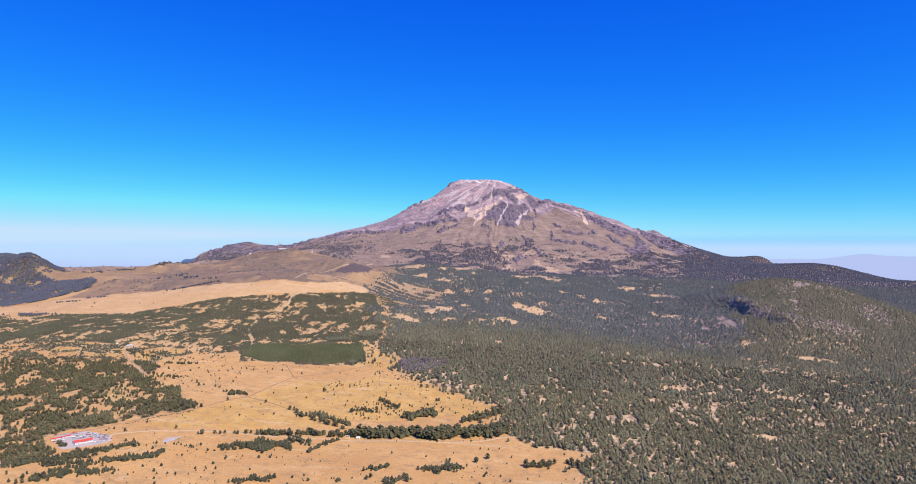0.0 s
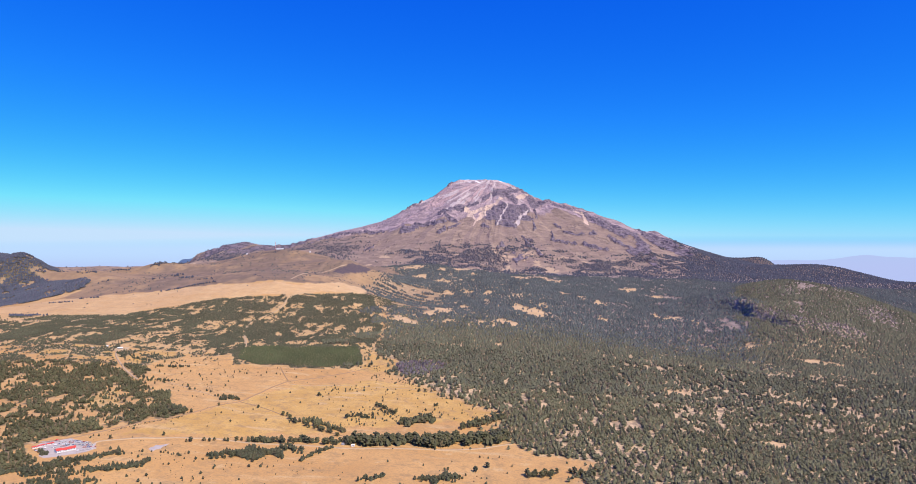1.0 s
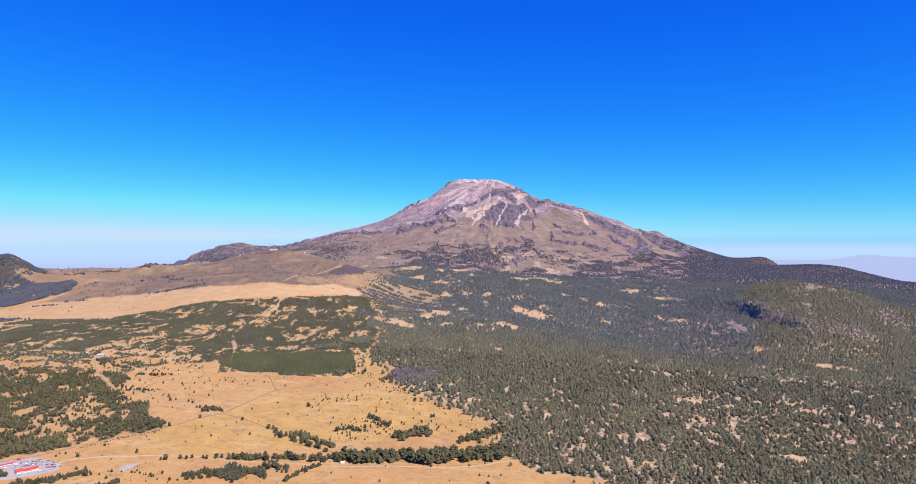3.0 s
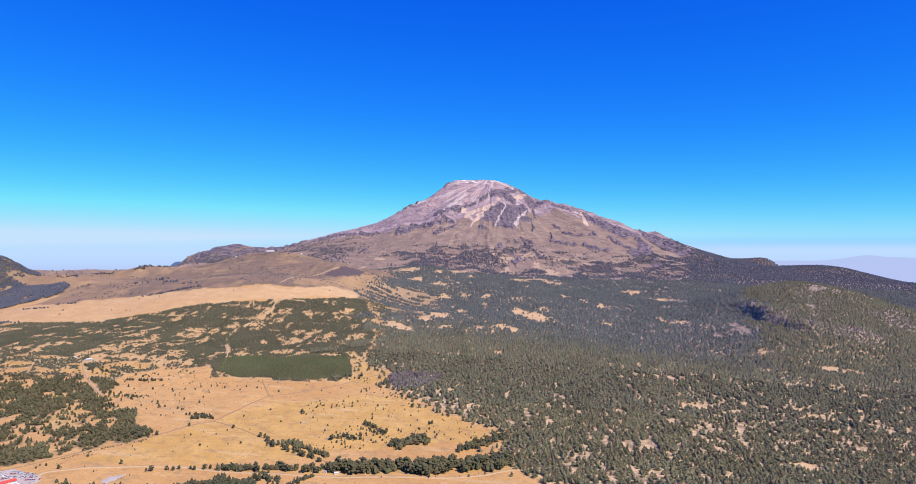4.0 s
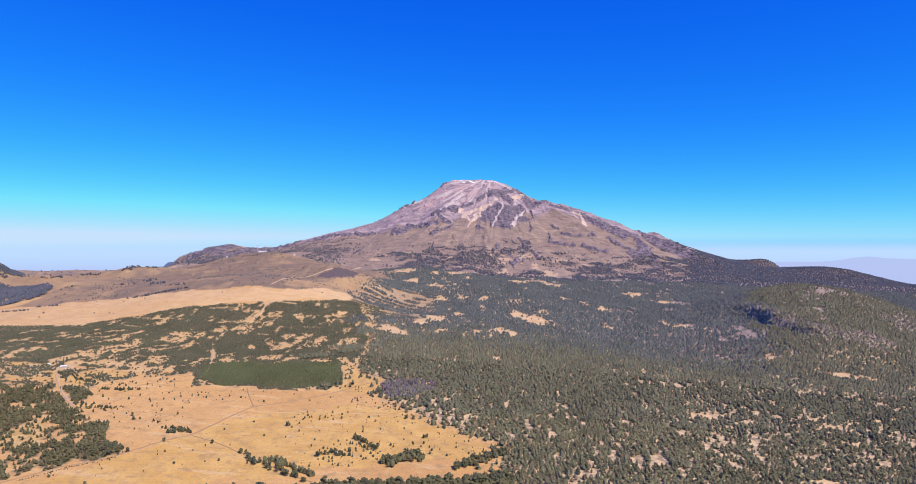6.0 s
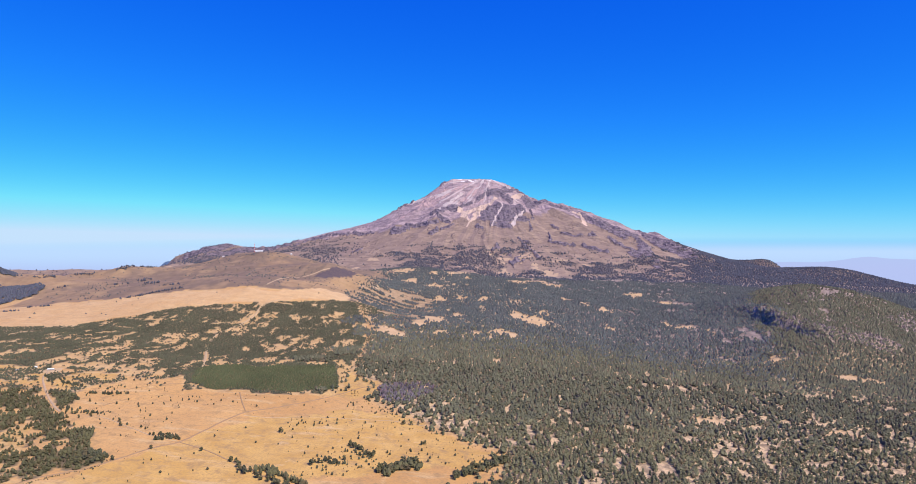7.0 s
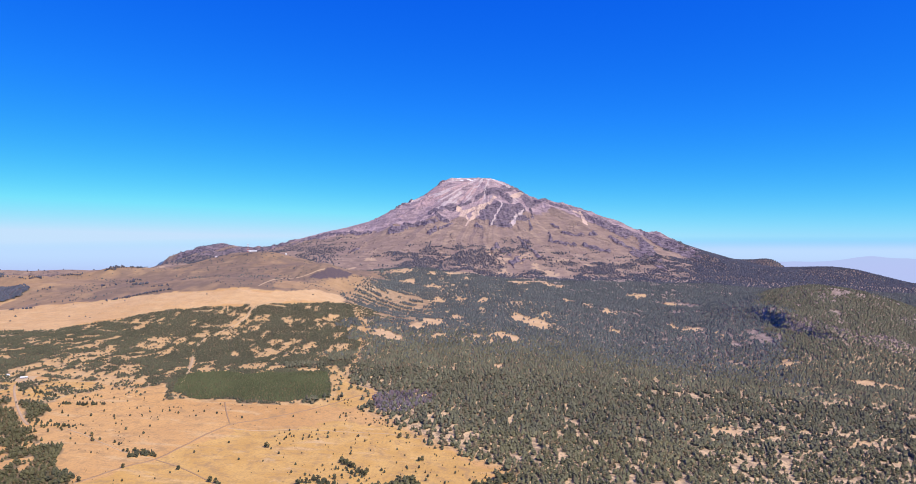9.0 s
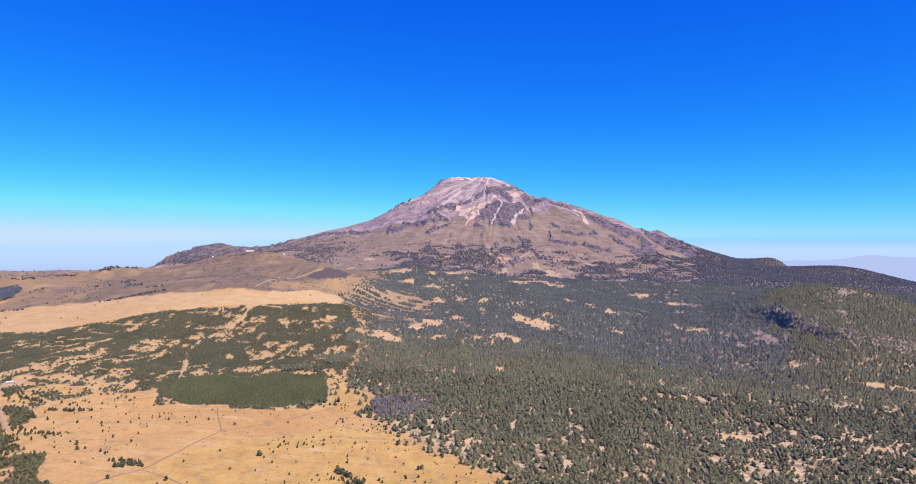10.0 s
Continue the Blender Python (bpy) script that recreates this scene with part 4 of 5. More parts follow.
def stand_cover(x, y):
    wx, wy = ragged(x, y, 4)
    return inside(DENSE_STAND, wx, wy) * 0.98


x, y = spots(900, 1120, 2.0, stand_cover, x1=-100, x0=-380)
grove("pine_stand", x, y, sizes(len(x), 1.9, 2.8), far_crown, STAND, "dense even stand of dark green young pines")


def shrub_cover(x, y):
    wx, wy = ragged(x, y, 4)
    low, high = inside(MEADOW_LOW, wx, wy), inside(MEADOW_HIGH, wx, wy)
    d = np.where(low | high, 0.012 + 0.06 * (fbm(x / 38, y / 30, 153, 3) > 0.27), 0)
    tuft = fbm(x / 26, y / 26, 151, 3)
    d = np.where(high & (x > -135) & (y < 860), 0.10 + 0.16 * (tuft > 0.1), d)
    d = np.where(high & (y > 790) & (y < 870) & (x > -170), 0.02 + 0.10 * (tuft > 0.05), d)
    edge = np.interp(y, EDGE_Y, EDGE_X) - x
    d = np.where(high & (edge < 42) & (y > 690), 0.10 + 0.16 * ease((30 - edge) / 25), d)
    d = np.where(high & (x < -285), 0.06 + 0.14 * (tuft > 0.08), d)
    rows = fbm((x + 0.3 * y) / 46, (y - 0.3 * x) / 11, 157, 3)
    d = np.where(low & (x < -170) & (y < 612), np.where(rows > 0.22, 0.30, 0.07), d)
    d = np.where(low & (x > -170) & (y < 585), np.where(rows > 0.30, 0.3, 0.03), d)
    fringe = high & (y > 925) & (x > -320) & (x < -140)
    return np.where(fringe, 0.13, d)


x, y = spots(440, 1000, 3.2, shrub_cover)
grove("shrubs", x, y, 0.7 + 2.6 * rng.uniform(0, 1, len(x)) ** 2, mid_crown, YOUNG, "scattered small pines and shrubs in dry grass", "shrubs", squat=0.95)

BELT_STRIPS = [(-201, 650, -110, 663, 4, 50, 5.2), (-110, 666, -30, 676, 12, 210, 6.0), (-30, 674, 52, 706, 17, 360, 6.2), (-62, 731, -26, 752, 11, 60, 6.2), (-163, 722, -143, 716, 8, 30, 5.6), (-141, 712, -116, 695, 5, 26, 5.6), (4, 730, 54, 779, 9, 60, 5.4)]
# dense strips of young pines and hedges in the lower meadow: from, to, half width, how many, how tall
STRIPS = [
    (-336, 553, -315, 568, 10.9, 90, 3.5), (-315, 568, -290, 592, 6.8, 75, 3.6), (-300, 548, -274, 562, 7.8, 85, 3.5), (-273, 559, -262, 579, 6.7, 50, 3.6),
    (-346, 533, -300, 548, 5.1, 60, 2.9), (-371, 530, -337, 548, 8.3, 100, 3.4), (-334, 507, -314, 519, 7.2, 75, 3.2), (-319, 519, -295, 531, 7.6, 75, 3.3),
    (-297, 522, -283, 535, 6.1, 45, 3.3), (-220, 599, -203, 621, 6.6, 50, 3.8), (-203, 613, -161, 625, 19.3, 380, 4.2), (-162, 641, -143, 627, 6.6, 28, 4.5),
    (-328, 637, -285, 703, 0.7, 70, 1.2),
]
STRIPS += [
    (-142, 608, -119, 648, 3.1, 48, 3.9), (-182, 527, -167, 542, 5.3, 50, 3.3), (-163, 536, -155, 548, 3.6, 30, 3.4), (-84, 569, -62, 582, 5.0, 30, 3.6),
    (-36, 579, -23, 586, 3.5, 16, 3.6), (-24, 579, 0, 591, 9.8, 75, 4.2), (-63, 546, -42, 558, 7.4, 50, 3.9), (-102, 545, -99, 550, 2.2, 8, 3.4),
    (-101, 778, -71, 768, 12, 22, 3.3), (-107, 744, -89, 748, 6.6, 14, 3.2), (-273, 772, -256, 785, 5.5, 22, 4.4), (-311, 717, -288, 721, 9.6, 26, 5.2),
]
STRIPS += [
    (-406, 903, -362, 906, 3, 30, 3.4), (-486, 954, -425, 920, 9, 45, 3.6), (-450, 901, -401, 878, 7, 45, 3.6), (-403, 846, -351, 840, 8, 40, 3),
    (-356, 580, -346, 574, 3, 26, 3.4), (-345, 540, -312, 562, 8, 70, 3.2), (-330, 522, -300, 545, 5, 60, 2.8), (-262, 600, -236, 596, 2, 10, 2.4),
]


def strip_spots(strips):
    """Places, and heights, along the strips."""
    xs_, ys_, hs_ = [], [], []
    for x0, y0, x1, y1, half, n, tall in strips:
        u = rng.uniform(0, 1, n)
        thick = half * (0.55 + 0.45 * np.sin(u * 9 + x0)) * rng.uniform(-1, 1, n)
        long = math.hypot(x1 - x0, y1 - y0)
        xs_.append(x0 + (x1 - x0) * u - thick * (y1 - y0) / long)
        ys_.append(y0 + (y1 - y0) * u + thick * (x1 - x0) / long)
        hs_.append(tall * rng.uniform(0.6, 1.25, n))
    return np.concatenate(xs_), np.concatenate(ys_), np.concatenate(hs_)


x, y, h = strip_spots(BELT_STRIPS)
grove("belt_pines", x, y, h, near_crown, WEST_PINE, "crowded lower pines filling the meadow belts", squat=0.9)
HILL_STRIPS = [
    (-767, 1787, -766, 1831, 12, 14, 7), (-696, 1663, -656, 1645, 8, 16, 7), (-774, 1677, -742, 1678, 8, 12, 6), (-670, 1501, -622, 1531, 6, 46, 5),
    (-624, 1537, -565, 1554, 7, 40, 5), (-628, 1600, -585, 1588, 5, 16, 5), (-876, 1611, -856, 1651, 8, 10, 6), (-829, 1461, -783, 1462, 6, 26, 4.5),
    (-884, 1434, -823, 1428, 6, 22, 4.5), (-783, 1511, -743, 1527, 4, 8, 4.5), (-587, 1625, -564, 1889, 30, 22, 4), (-659, 2024, -486, 2058, 40, 70, 4.5),
]
HILL_STRIPS += [
    (-490, 1593, -434, 1545, 10, 14, 4.5), (-368, 1556, -374, 1750, 12, 14, 4), (-408, 2084, -440, 2300, 14, 24, 5), (-250, 1870, -199, 1945, 14, 18, 4),
    (-1139, 1894, -1180, 2018, 10, 14, 5), (-1039, 1805, -978, 1804, 14, 40, 5.5), (-1000, 1915, -937, 1898, 10, 34, 5.5), (-877, 1892, -855, 1915, 14, 36, 6),
    (-868, 1925, -800, 1945, 14, 40, 6),
]
x, y, h = strip_spots(HILL_STRIPS)
grove("hill_pines", x, y, 0.75 * h, small_crown, BLUE_HAZE_PINE, "dark haze-blue pines lining the brown grassy hills")
x, y, h = strip_spots(STRIPS)
grove("young_pines", x, y, h, near_crown, YOUNG, "dense strips of young dark green pines in dry grass", "shrubs", squat=0.95)


def scattered_cover(x, y):
    wx, wy = ragged(x, y, 4)
    tuft = fbm(x / 60, y / 40, 161, 3)
    gold = inside(GOLD_SLOPE, wx, wy)
    brown = inside(BROWN_HILLS, wx, wy)
    ridge = (y > 1880) & (y < 2010) & (x < -560)
    return np.where(gold, 0.006, 0) + np.where(brown, np.where(tuft > 0.08, 0.20, 0.007), 0) * ~inside(ASH_PATCH, x, y) + ridge * 0.03


x, y = spots(1240, 2350, 6.5, scattered_cover, x1=-150)
grove("shrubs", x, y, sizes(len(x), 1.5, 4.8), far_crown, HAZY_PINE, "lone dark haze-tinted pines dotted over brown grassy hills", "shrubs")


def rock_cover(x, y):
    wx, wy = ragged(x, y, 4)
    return np.where(inside(BARE_SPUR, wx, wy) | inside(ROCKY_SLOPE, wx, wy), 0.75, 0)


x, y = spots(1370, 1640, 5.5, rock_cover, x0=600)
grove("boulders", x, y, sizes(len(x), 2.0, 6.0), small_crown, STONE, "mauve rock outcrops breaking through the pinewood", "rocks", sink=1.0, squat=1.2)


def grove_cover(x, y):
    wx, wy = ragged(x, y, 4)
    return inside(BARE_GROVE, wx, wy) * 0.8


x, y = spots(920, 1040, 3.6, grove_cover, x0=-110, x1=0)
grove("bare_trees", x, y, sizes(len(x), 3.5, 5.5), mid_crown, TWIG, "patch of leafless violet-grey trees at the wood's edge")


# single pines and belts of pines in the meadows
def pine_parts(seed):
    """Trunk with limbs, and a crown of many uneven clumps, one unit high."""
    r = random.Random(seed)
    lean = (r.uniform(-0.04, 0.04), r.uniform(-0.04, 0.04))
    bits = [stem(0, 0, -0.06, lean[0], lean[1], 0.86, 0.032, 0.010, 6)]
    leaves = []
    for k in range(15):
        z = 0.20 + 0.72 * k / 15
        a = k * 2.4 + r.uniform(-0.5, 0.5)
        reach = (0.30 * (1 - ((z - 0.42) / 0.62) ** 2) + 0.02) * r.uniform(0.55, 1.1)
        px, py = lean[0] * z + reach * math.cos(a), lean[1] * z + reach * math.sin(a)
        if k % 2 == 0:
            bits.append(stem(lean[0] * z, lean[1] * z, z - 0.05, px, py, z, 0.011, 0.005, 3))
        w = r.uniform(0.11, 0.17)
        leaves.append(clump(ICO, ICO_FACES, (px, py, z), (w, w, w * 0.72), 0.34))
    leaves.append(clump(ICO, ICO_FACES, (lean[0], lean[1], 0.90), (0.09, 0.09, 0.12), 0.3))
    leaves.append(clump(ICO, ICO_FACES, (lean[0] * 0.5, lean[1] * 0.5, 0.55), (0.19, 0.19, 0.26), 0.3))
    return joined(bits), joined(leaves)


PINE_MESHES = []
for k in range(6):
    wood, leaves = pine_parts(k)
    crown_mesh = fast_mesh("crown", *leaves, WEST_PINE if k % 3 else YOUNG)
    tint = np.repeat(rng.uniform(0.25, 0.65, len(leaves[0]) // 12), 12)
    crown_mesh.attributes.new("tint", "FLOAT", "POINT").data.foreach_set("value", tint.astype(np.float32))
    PINE_MESHES.append((fast_mesh("trunk", *wood, BARK), crown_mesh))


def pine_tree(x, y, tall, label, group):
    trunk_mesh, crown_mesh = PINE_MESHES[int(rng.integers(0, 6))]
    tree = new("pine_tree")
    tree.empty_display_size = 0.5
    z = float(height(np.array([x]), np.array([y]))[0])
    wide = tall * rng.uniform(0.85, 1.25)
    tree.matrix_world = Matrix.Translation((x, y, z - 0.1)) @ Matrix.Rotation(rng.uniform(0, 6.28), 4, "Z") @ Matrix.Diagonal((wide, wide, tall, 1))
    for name, me in (("trunk", trunk_mesh), ("crown", crown_mesh)):
        new(name, me).parent = tree
    return tagged(tree, label, "tree", group)


# from, to, half width of the belt, how many, how tall
BELTS = [
    (-110, 665, -30, 673, 8, 46, 9.6), (-30, 671, 52, 703, 12, 64, 10.0), (-201, 650, -110, 663, 5, 26, 6.2), (-256, 628, -202, 654, 1.5, 9, 4.6),
    (-181, 722, -116, 680, 4, 20, 5.6), (-281, 785, -251, 781, 2.5, 14, 4), (-209, 605, -177, 626, 5, 22, 4.2), (-187, 607, -156, 645, 6, 24, 4.6),
    (-62, 732, -27, 757, 6, 24, 7.2), (4, 730, 54, 779, 8, 24, 6.6), (-123, 742, -94, 754, 4, 9, 4.8), (-96, 800, -68, 767, 5, 14, 5),
]
CLUMPS = [(63, 604, 90, 612, 4, 15, 6.6), (103, 614, 124, 607, 5, 10, 6.6), (-33, 576, 8, 595, 4, 18, 3.8)]
LONE = [
    (-168, 819, 5.5), (-49, 864, 5), (-41, 866, 5), (-27, 809, 4.5), (-24, 812, 4.5), (17, 610, 5.5), (28, 622, 5.5), (-327, 817, 4.5), (-320, 805, 4.5),
    (-281, 714, 5), (-290, 713, 5.5), (-293, 706, 5), (-306, 705, 4.5), (-302, 711, 4.5), (-264, 747, 4), (-223, 756, 4), (-190, 736, 5), (-185, 735, 4.6),
    (-317, 620, 4), (-276, 638, 4), (3, 849, 4.5), (-78, 553, 4), (-75, 557, 4.2), (-11, 606, 3.2), (-8, 608, 3.2),
]
for rows_, label, group in ((BELTS, "grey-green pine in a belt of pines beside the meadow", "pines in the meadow belts"),
                            (CLUMPS, "dark pine in a small clump on the open meadow", "pines in meadow clumps")):
    for x0, y0, x1, y1, half, n, tall in rows_:
        for k in range(n):
            u = (k + rng.uniform(0, 1)) / n
            pine_tree(x0 + (x1 - x0) * u + rng.uniform(-1, 1) * half * 0.4, y0 + (y1 - y0) * u + rng.uniform(-1, 1) * half,
                      tall * rng.uniform(0.65, 1.12), label, group)
for x, y, tall in LONE:
    pine_tree(x, y, tall, "lone dark green pine standing in dry golden grass", "lone pines")

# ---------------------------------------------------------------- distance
# air haze put into the colour: these far bands glow by themselves
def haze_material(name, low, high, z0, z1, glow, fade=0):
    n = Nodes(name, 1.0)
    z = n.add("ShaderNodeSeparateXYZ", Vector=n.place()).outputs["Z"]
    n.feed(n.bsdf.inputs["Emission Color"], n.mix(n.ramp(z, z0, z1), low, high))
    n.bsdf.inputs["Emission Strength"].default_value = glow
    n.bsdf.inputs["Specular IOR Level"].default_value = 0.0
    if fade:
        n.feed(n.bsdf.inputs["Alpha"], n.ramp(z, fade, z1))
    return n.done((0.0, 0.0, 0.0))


def far_band(name, xs, top, y, material, label):
    """A band of far distance behind the hills, with its own skyline."""
    n = len(xs)
    co = np.concatenate([np.stack([xs, 0 * xs + y, 0 * xs - 900], 1), np.stack([xs, 0 * xs + y, top], 1)])
    k = np.arange(n - 1)
    ob = new(name, fast_mesh(name, co, np.stack([k, k + 1, k + n + 1, k + n], 1), material))
    return tagged(ob, label, "backdrop", kind="structure")


xs = np.linspace(-9000, 9000, 361)
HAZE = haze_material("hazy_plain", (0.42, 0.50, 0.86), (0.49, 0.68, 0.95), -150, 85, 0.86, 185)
far_band("backdrop", xs, 0 * xs + 245, 4965, HAZE, "painted pale lavender haze over the far plain")
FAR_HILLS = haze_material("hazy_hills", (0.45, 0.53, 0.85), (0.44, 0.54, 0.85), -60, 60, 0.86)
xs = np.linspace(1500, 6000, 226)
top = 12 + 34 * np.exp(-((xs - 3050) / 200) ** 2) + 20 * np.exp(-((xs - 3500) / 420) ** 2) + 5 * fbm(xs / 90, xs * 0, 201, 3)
far_band("backdrop", xs, top, 4955, FAR_HILLS, "faint hills painted haze-blue beyond the far plain")
# blue of this hill is painted haze, also glowing
HAZED_FOOTHILLS = haze_material("hazed_foothills", (0.13, 0.19, 0.40), (0.17, 0.25, 0.50), -50, 60, 0.72)
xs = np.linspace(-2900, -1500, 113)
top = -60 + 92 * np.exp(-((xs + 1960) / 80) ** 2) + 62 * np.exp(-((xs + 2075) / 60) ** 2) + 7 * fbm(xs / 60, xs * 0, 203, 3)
far_band("backdrop", xs, top, 4950, HAZED_FOOTHILLS, "small hill painted haze-blue beyond the western ridge")


# ---------------------------------------------------------------- roads and yards
def along(points, step):
    """Points of a rounded line at even steps, with the way it runs there."""
    p = np.array(points, float)
    for _ in range(2):
        q = np.empty((2 * len(p) - 2, 2))
        q[0::2], q[1::2] = 0.75 * p[:-1] + 0.25 * p[1:], 0.25 * p[:-1] + 0.75 * p[1:]
        p = np.concatenate([p[:1], q, p[-1:]])
    d = np.concatenate([[0], np.cumsum(np.hypot(*np.diff(p, axis=0).T))])
    s = np.arange(0, d[-1], step)
    c = np.stack([np.interp(s, d, p[:, 0]), np.interp(s, d, p[:, 1])], 1)
    g = np.gradient(c, axis=0)
    return c, g / np.hypot(g[:, 0], g[:, 1])[:, None]


def road(name, points, width, material, label, lift=0.35):
    """A strip of road laid on the ground, slightly crowned and uneven at its edges."""
    c, g = along(points, 1.6)
    side = np.stack([-g[:, 1], g[:, 0]], 1)
    n = len(c)
    rows_ = []
    for k, u in enumerate((-1.25, -1, -0.3, 0.3, 1, 1.25)):
        w = width / 2 * u * (1 + 0.18 * vnoise(np.arange(n) / 5.0, np.full(n, k * 3.7), 211))
        q = c + side * w[:, None]
        z = height(q[:, 0], q[:, 1]) + (lift if abs(u) <= 1 else -0.35) + 0.05 * (abs(u) < 0.5)
        rows_.append(np.column_stack([q, z]))
    co = np.stack(rows_, 1).reshape(-1, 3)
    i = (np.arange(n - 1)[:, None] * 6 + np.arange(5)[None]).ravel()
    ob = new(name, fast_mesh(name, co, np.stack([i, i + 1, i + 7, i + 6], 1), material, True))
    return tagged(ob, label, "road", kind="structure")


def yard(name, outline, material, label, cell=1.5, lift=0.3):
    """A levelled patch of ground within an outline."""
    a = np.array(outline, float)
    gx, gy = np.meshgrid(np.arange(a[:, 0].min() - cell, a[:, 0].max() + cell, cell), np.arange(a[:, 1].min() - cell, a[:, 1].max() + cell, cell))
    x, y = gx.ravel(), gy.ravel()
    ok = inside(outline, x + 1.5 * fbm(x / 6, y / 6, 221, 2), y + 1.5 * fbm(x / 6, y / 6, 223, 2)).reshape(gx.shape)
    k = np.arange(x.size).reshape(gx.shape)
    keep = ok[:-1, :-1] | ok[1:, 1:]
    quads = np.stack([k[:-1, :-1][keep], k[:-1, 1:][keep], k[1:, 1:][keep], k[1:, :-1][keep]], 1)
    used, back = np.unique(quads, return_inverse=True)
    co = np.stack([x, y, height(x, y) + np.where(ok.ravel(), lift, -0.3)], 1)[used]
    return tagged(new(name, fast_mesh(name, co, back.reshape(-1, 4), material, True)), label, "pavement", kind="structure")


road("road", [(-371, 596), (-348, 611), (-333, 636), (-317, 662), (-286, 702), (-270, 738), (-249, 773), (-239, 811), (-231, 848), (-220, 876), (-182, 905), (-147, 940), (-110, 988), (-77, 1023)],
     1.7, ROAD, "grey dirt road winding across the meadow")
road("track", [(-249, 773), (-221, 760), (-187, 734), (-140, 698), (-113, 682)], 1.2, DIRT, "faint dirt track beside a line of pines")
road("track", [(-325, 600), (-322, 614), (-294, 625), (-255, 639), (-224, 649), (-183, 646), (-120, 648), (-50, 656), (9, 662), (56, 688)], 2.4, PALE_DIRT, "pale dusty track along the pine belt")
road("track", [(-221, 876), (-237, 912), (-249, 944)], 1.3, DIRT, "faint dirt track to the plantation")
road("track", FIREBREAK, 3.2, PALE_DIRT, "pale firebreak track through the planted pines")
road("track", HUT_TRACK, 2.2, TRAIL, "pale track to the forest huts")
road("track", [(-310, 1850), (-334, 1827), (-361, 1798), (-378, 1729), (-383, 1590), (-391, 1558)], 2.6, TRAIL, "pale dirt track curving up to the dark ash cone")
FOOTPATHS = [
    (DIRT, 0.7, "narrow dark footpath through dry grass", [(-390, 828), (-376, 848), (-367, 872), (-352, 895)]),
    (DIRT, 0.7, "narrow dark footpath along the meadow's edge", [(-375, 909), (-368, 925), (-354, 935), (-339, 950), (-317, 959)]),
    (DIRT, 0.7, "narrow dark footpath through dry grass", [(-353, 935), (-354, 956), (-358, 976)]),
    (PALE_DIRT, 0.9, "faint pale trail across the upper meadow", [(-219, 864), (-184, 863), (-145, 870), (-99, 870), (-52, 872), (-16, 863), (18, 851)]),
    (PALE_DIRT, 1.1, "faint pale trail beside scattered pines", [(-357, 831), (-332, 818), (-296, 791), (-273, 779), (-251, 775)]),
]
for material, width, label, points in FOOTPATHS:
    road("track", points, width, material, label, 0.25)
yard("pavement", [(-366, 588), (-369, 601), (-348, 612), (-323, 606), (-316, 594), (-323, 583), (-334, 575), (-346, 568), (-354, 574), (-352, 582)], GRIT, "grey gravel car park of the visitor centre")
yard("pavement", [(-275, 603), (-272, 614), (-262, 620), (-265, 610), (-269, 599)], GRIT, "bare grey gravel patch in the meadow")
yard("pavement", [(-525, 966), (-500, 966), (-480, 972), (-484, 990), (-500, 985), (-522, 980)], PALE_DIRT, "pale trodden yard around the forest huts")


# ---------------------------------------------------------------- buildings
def box(bm, x0, y0, z0, x1, y1, z1):
    m = Matrix.Translation(((x0 + x1) / 2, (y0 + y1) / 2, (z0 + z1) / 2)) @ Matrix.Diagonal((x1 - x0, y1 - y0, z1 - z0, 1))
    bmesh.ops.create_cube(bm, size=1, matrix=m)


def part(name, bm, material, parent, label=""):
    me = bpy.data.meshes.new(name)
    bm.to_mesh(me)
    bm.free()
    me.materials.append(material)
    ob = new(name, me)
    ob.parent = parent
    return tagged(ob, label)


def boxes(name, material, parent, label, *corners):
    bm = bmesh.new()
    for c in corners:
        box(bm, *c)
    return part(name, bm, material, parent, label)


def stand(name, x, y, turn, label, category, group="", lift=0.3):
    """An empty on the ground, to hold a thing's parts."""
    ob = new(name)
    ob.empty_display_size = 0.5
    z = float(height(np.array([x]), np.array([y]))[0])
    ob.matrix_world = Matrix.Translation((x, y, z + lift)) @ Matrix.Rotation(radians(turn), 4, "Z")
    return tagged(ob, label, category, group)


def gable_roof(parent, long, deep, eaves, ridge, over, material, label=""):
    """A pitched roof with thick slopes and overhanging eaves."""
    bm = bmesh.new()
    t = 0.12
    ring = []
    for x in (-long / 2 - over, long / 2 + over):
        drop = over * (ridge - eaves) / (deep / 2)
        ring.append([bm.verts.new(v) for v in ((x, -deep / 2 - over, eaves - drop), (x, 0, ridge), (x, deep / 2 + over, eaves - drop),
                                               (x, deep / 2 + over, eaves - drop + t), (x, 0, ridge + t), (x, -deep / 2 - over, eaves - drop + t))])
    for k in range(6):
        m = (k + 1) % 6
        bm.faces.new((ring[0][k], ring[0][m], ring[1][m], ring[1][k]))
    for r in ring:
        bm.faces.new((r[0], r[1], r[4], r[5]))
        bm.faces.new((r[1], r[2], r[3], r[4]))
    bmesh.ops.recalc_face_normals(bm, faces=bm.faces)
    return part("roof", bm, material, parent, label)


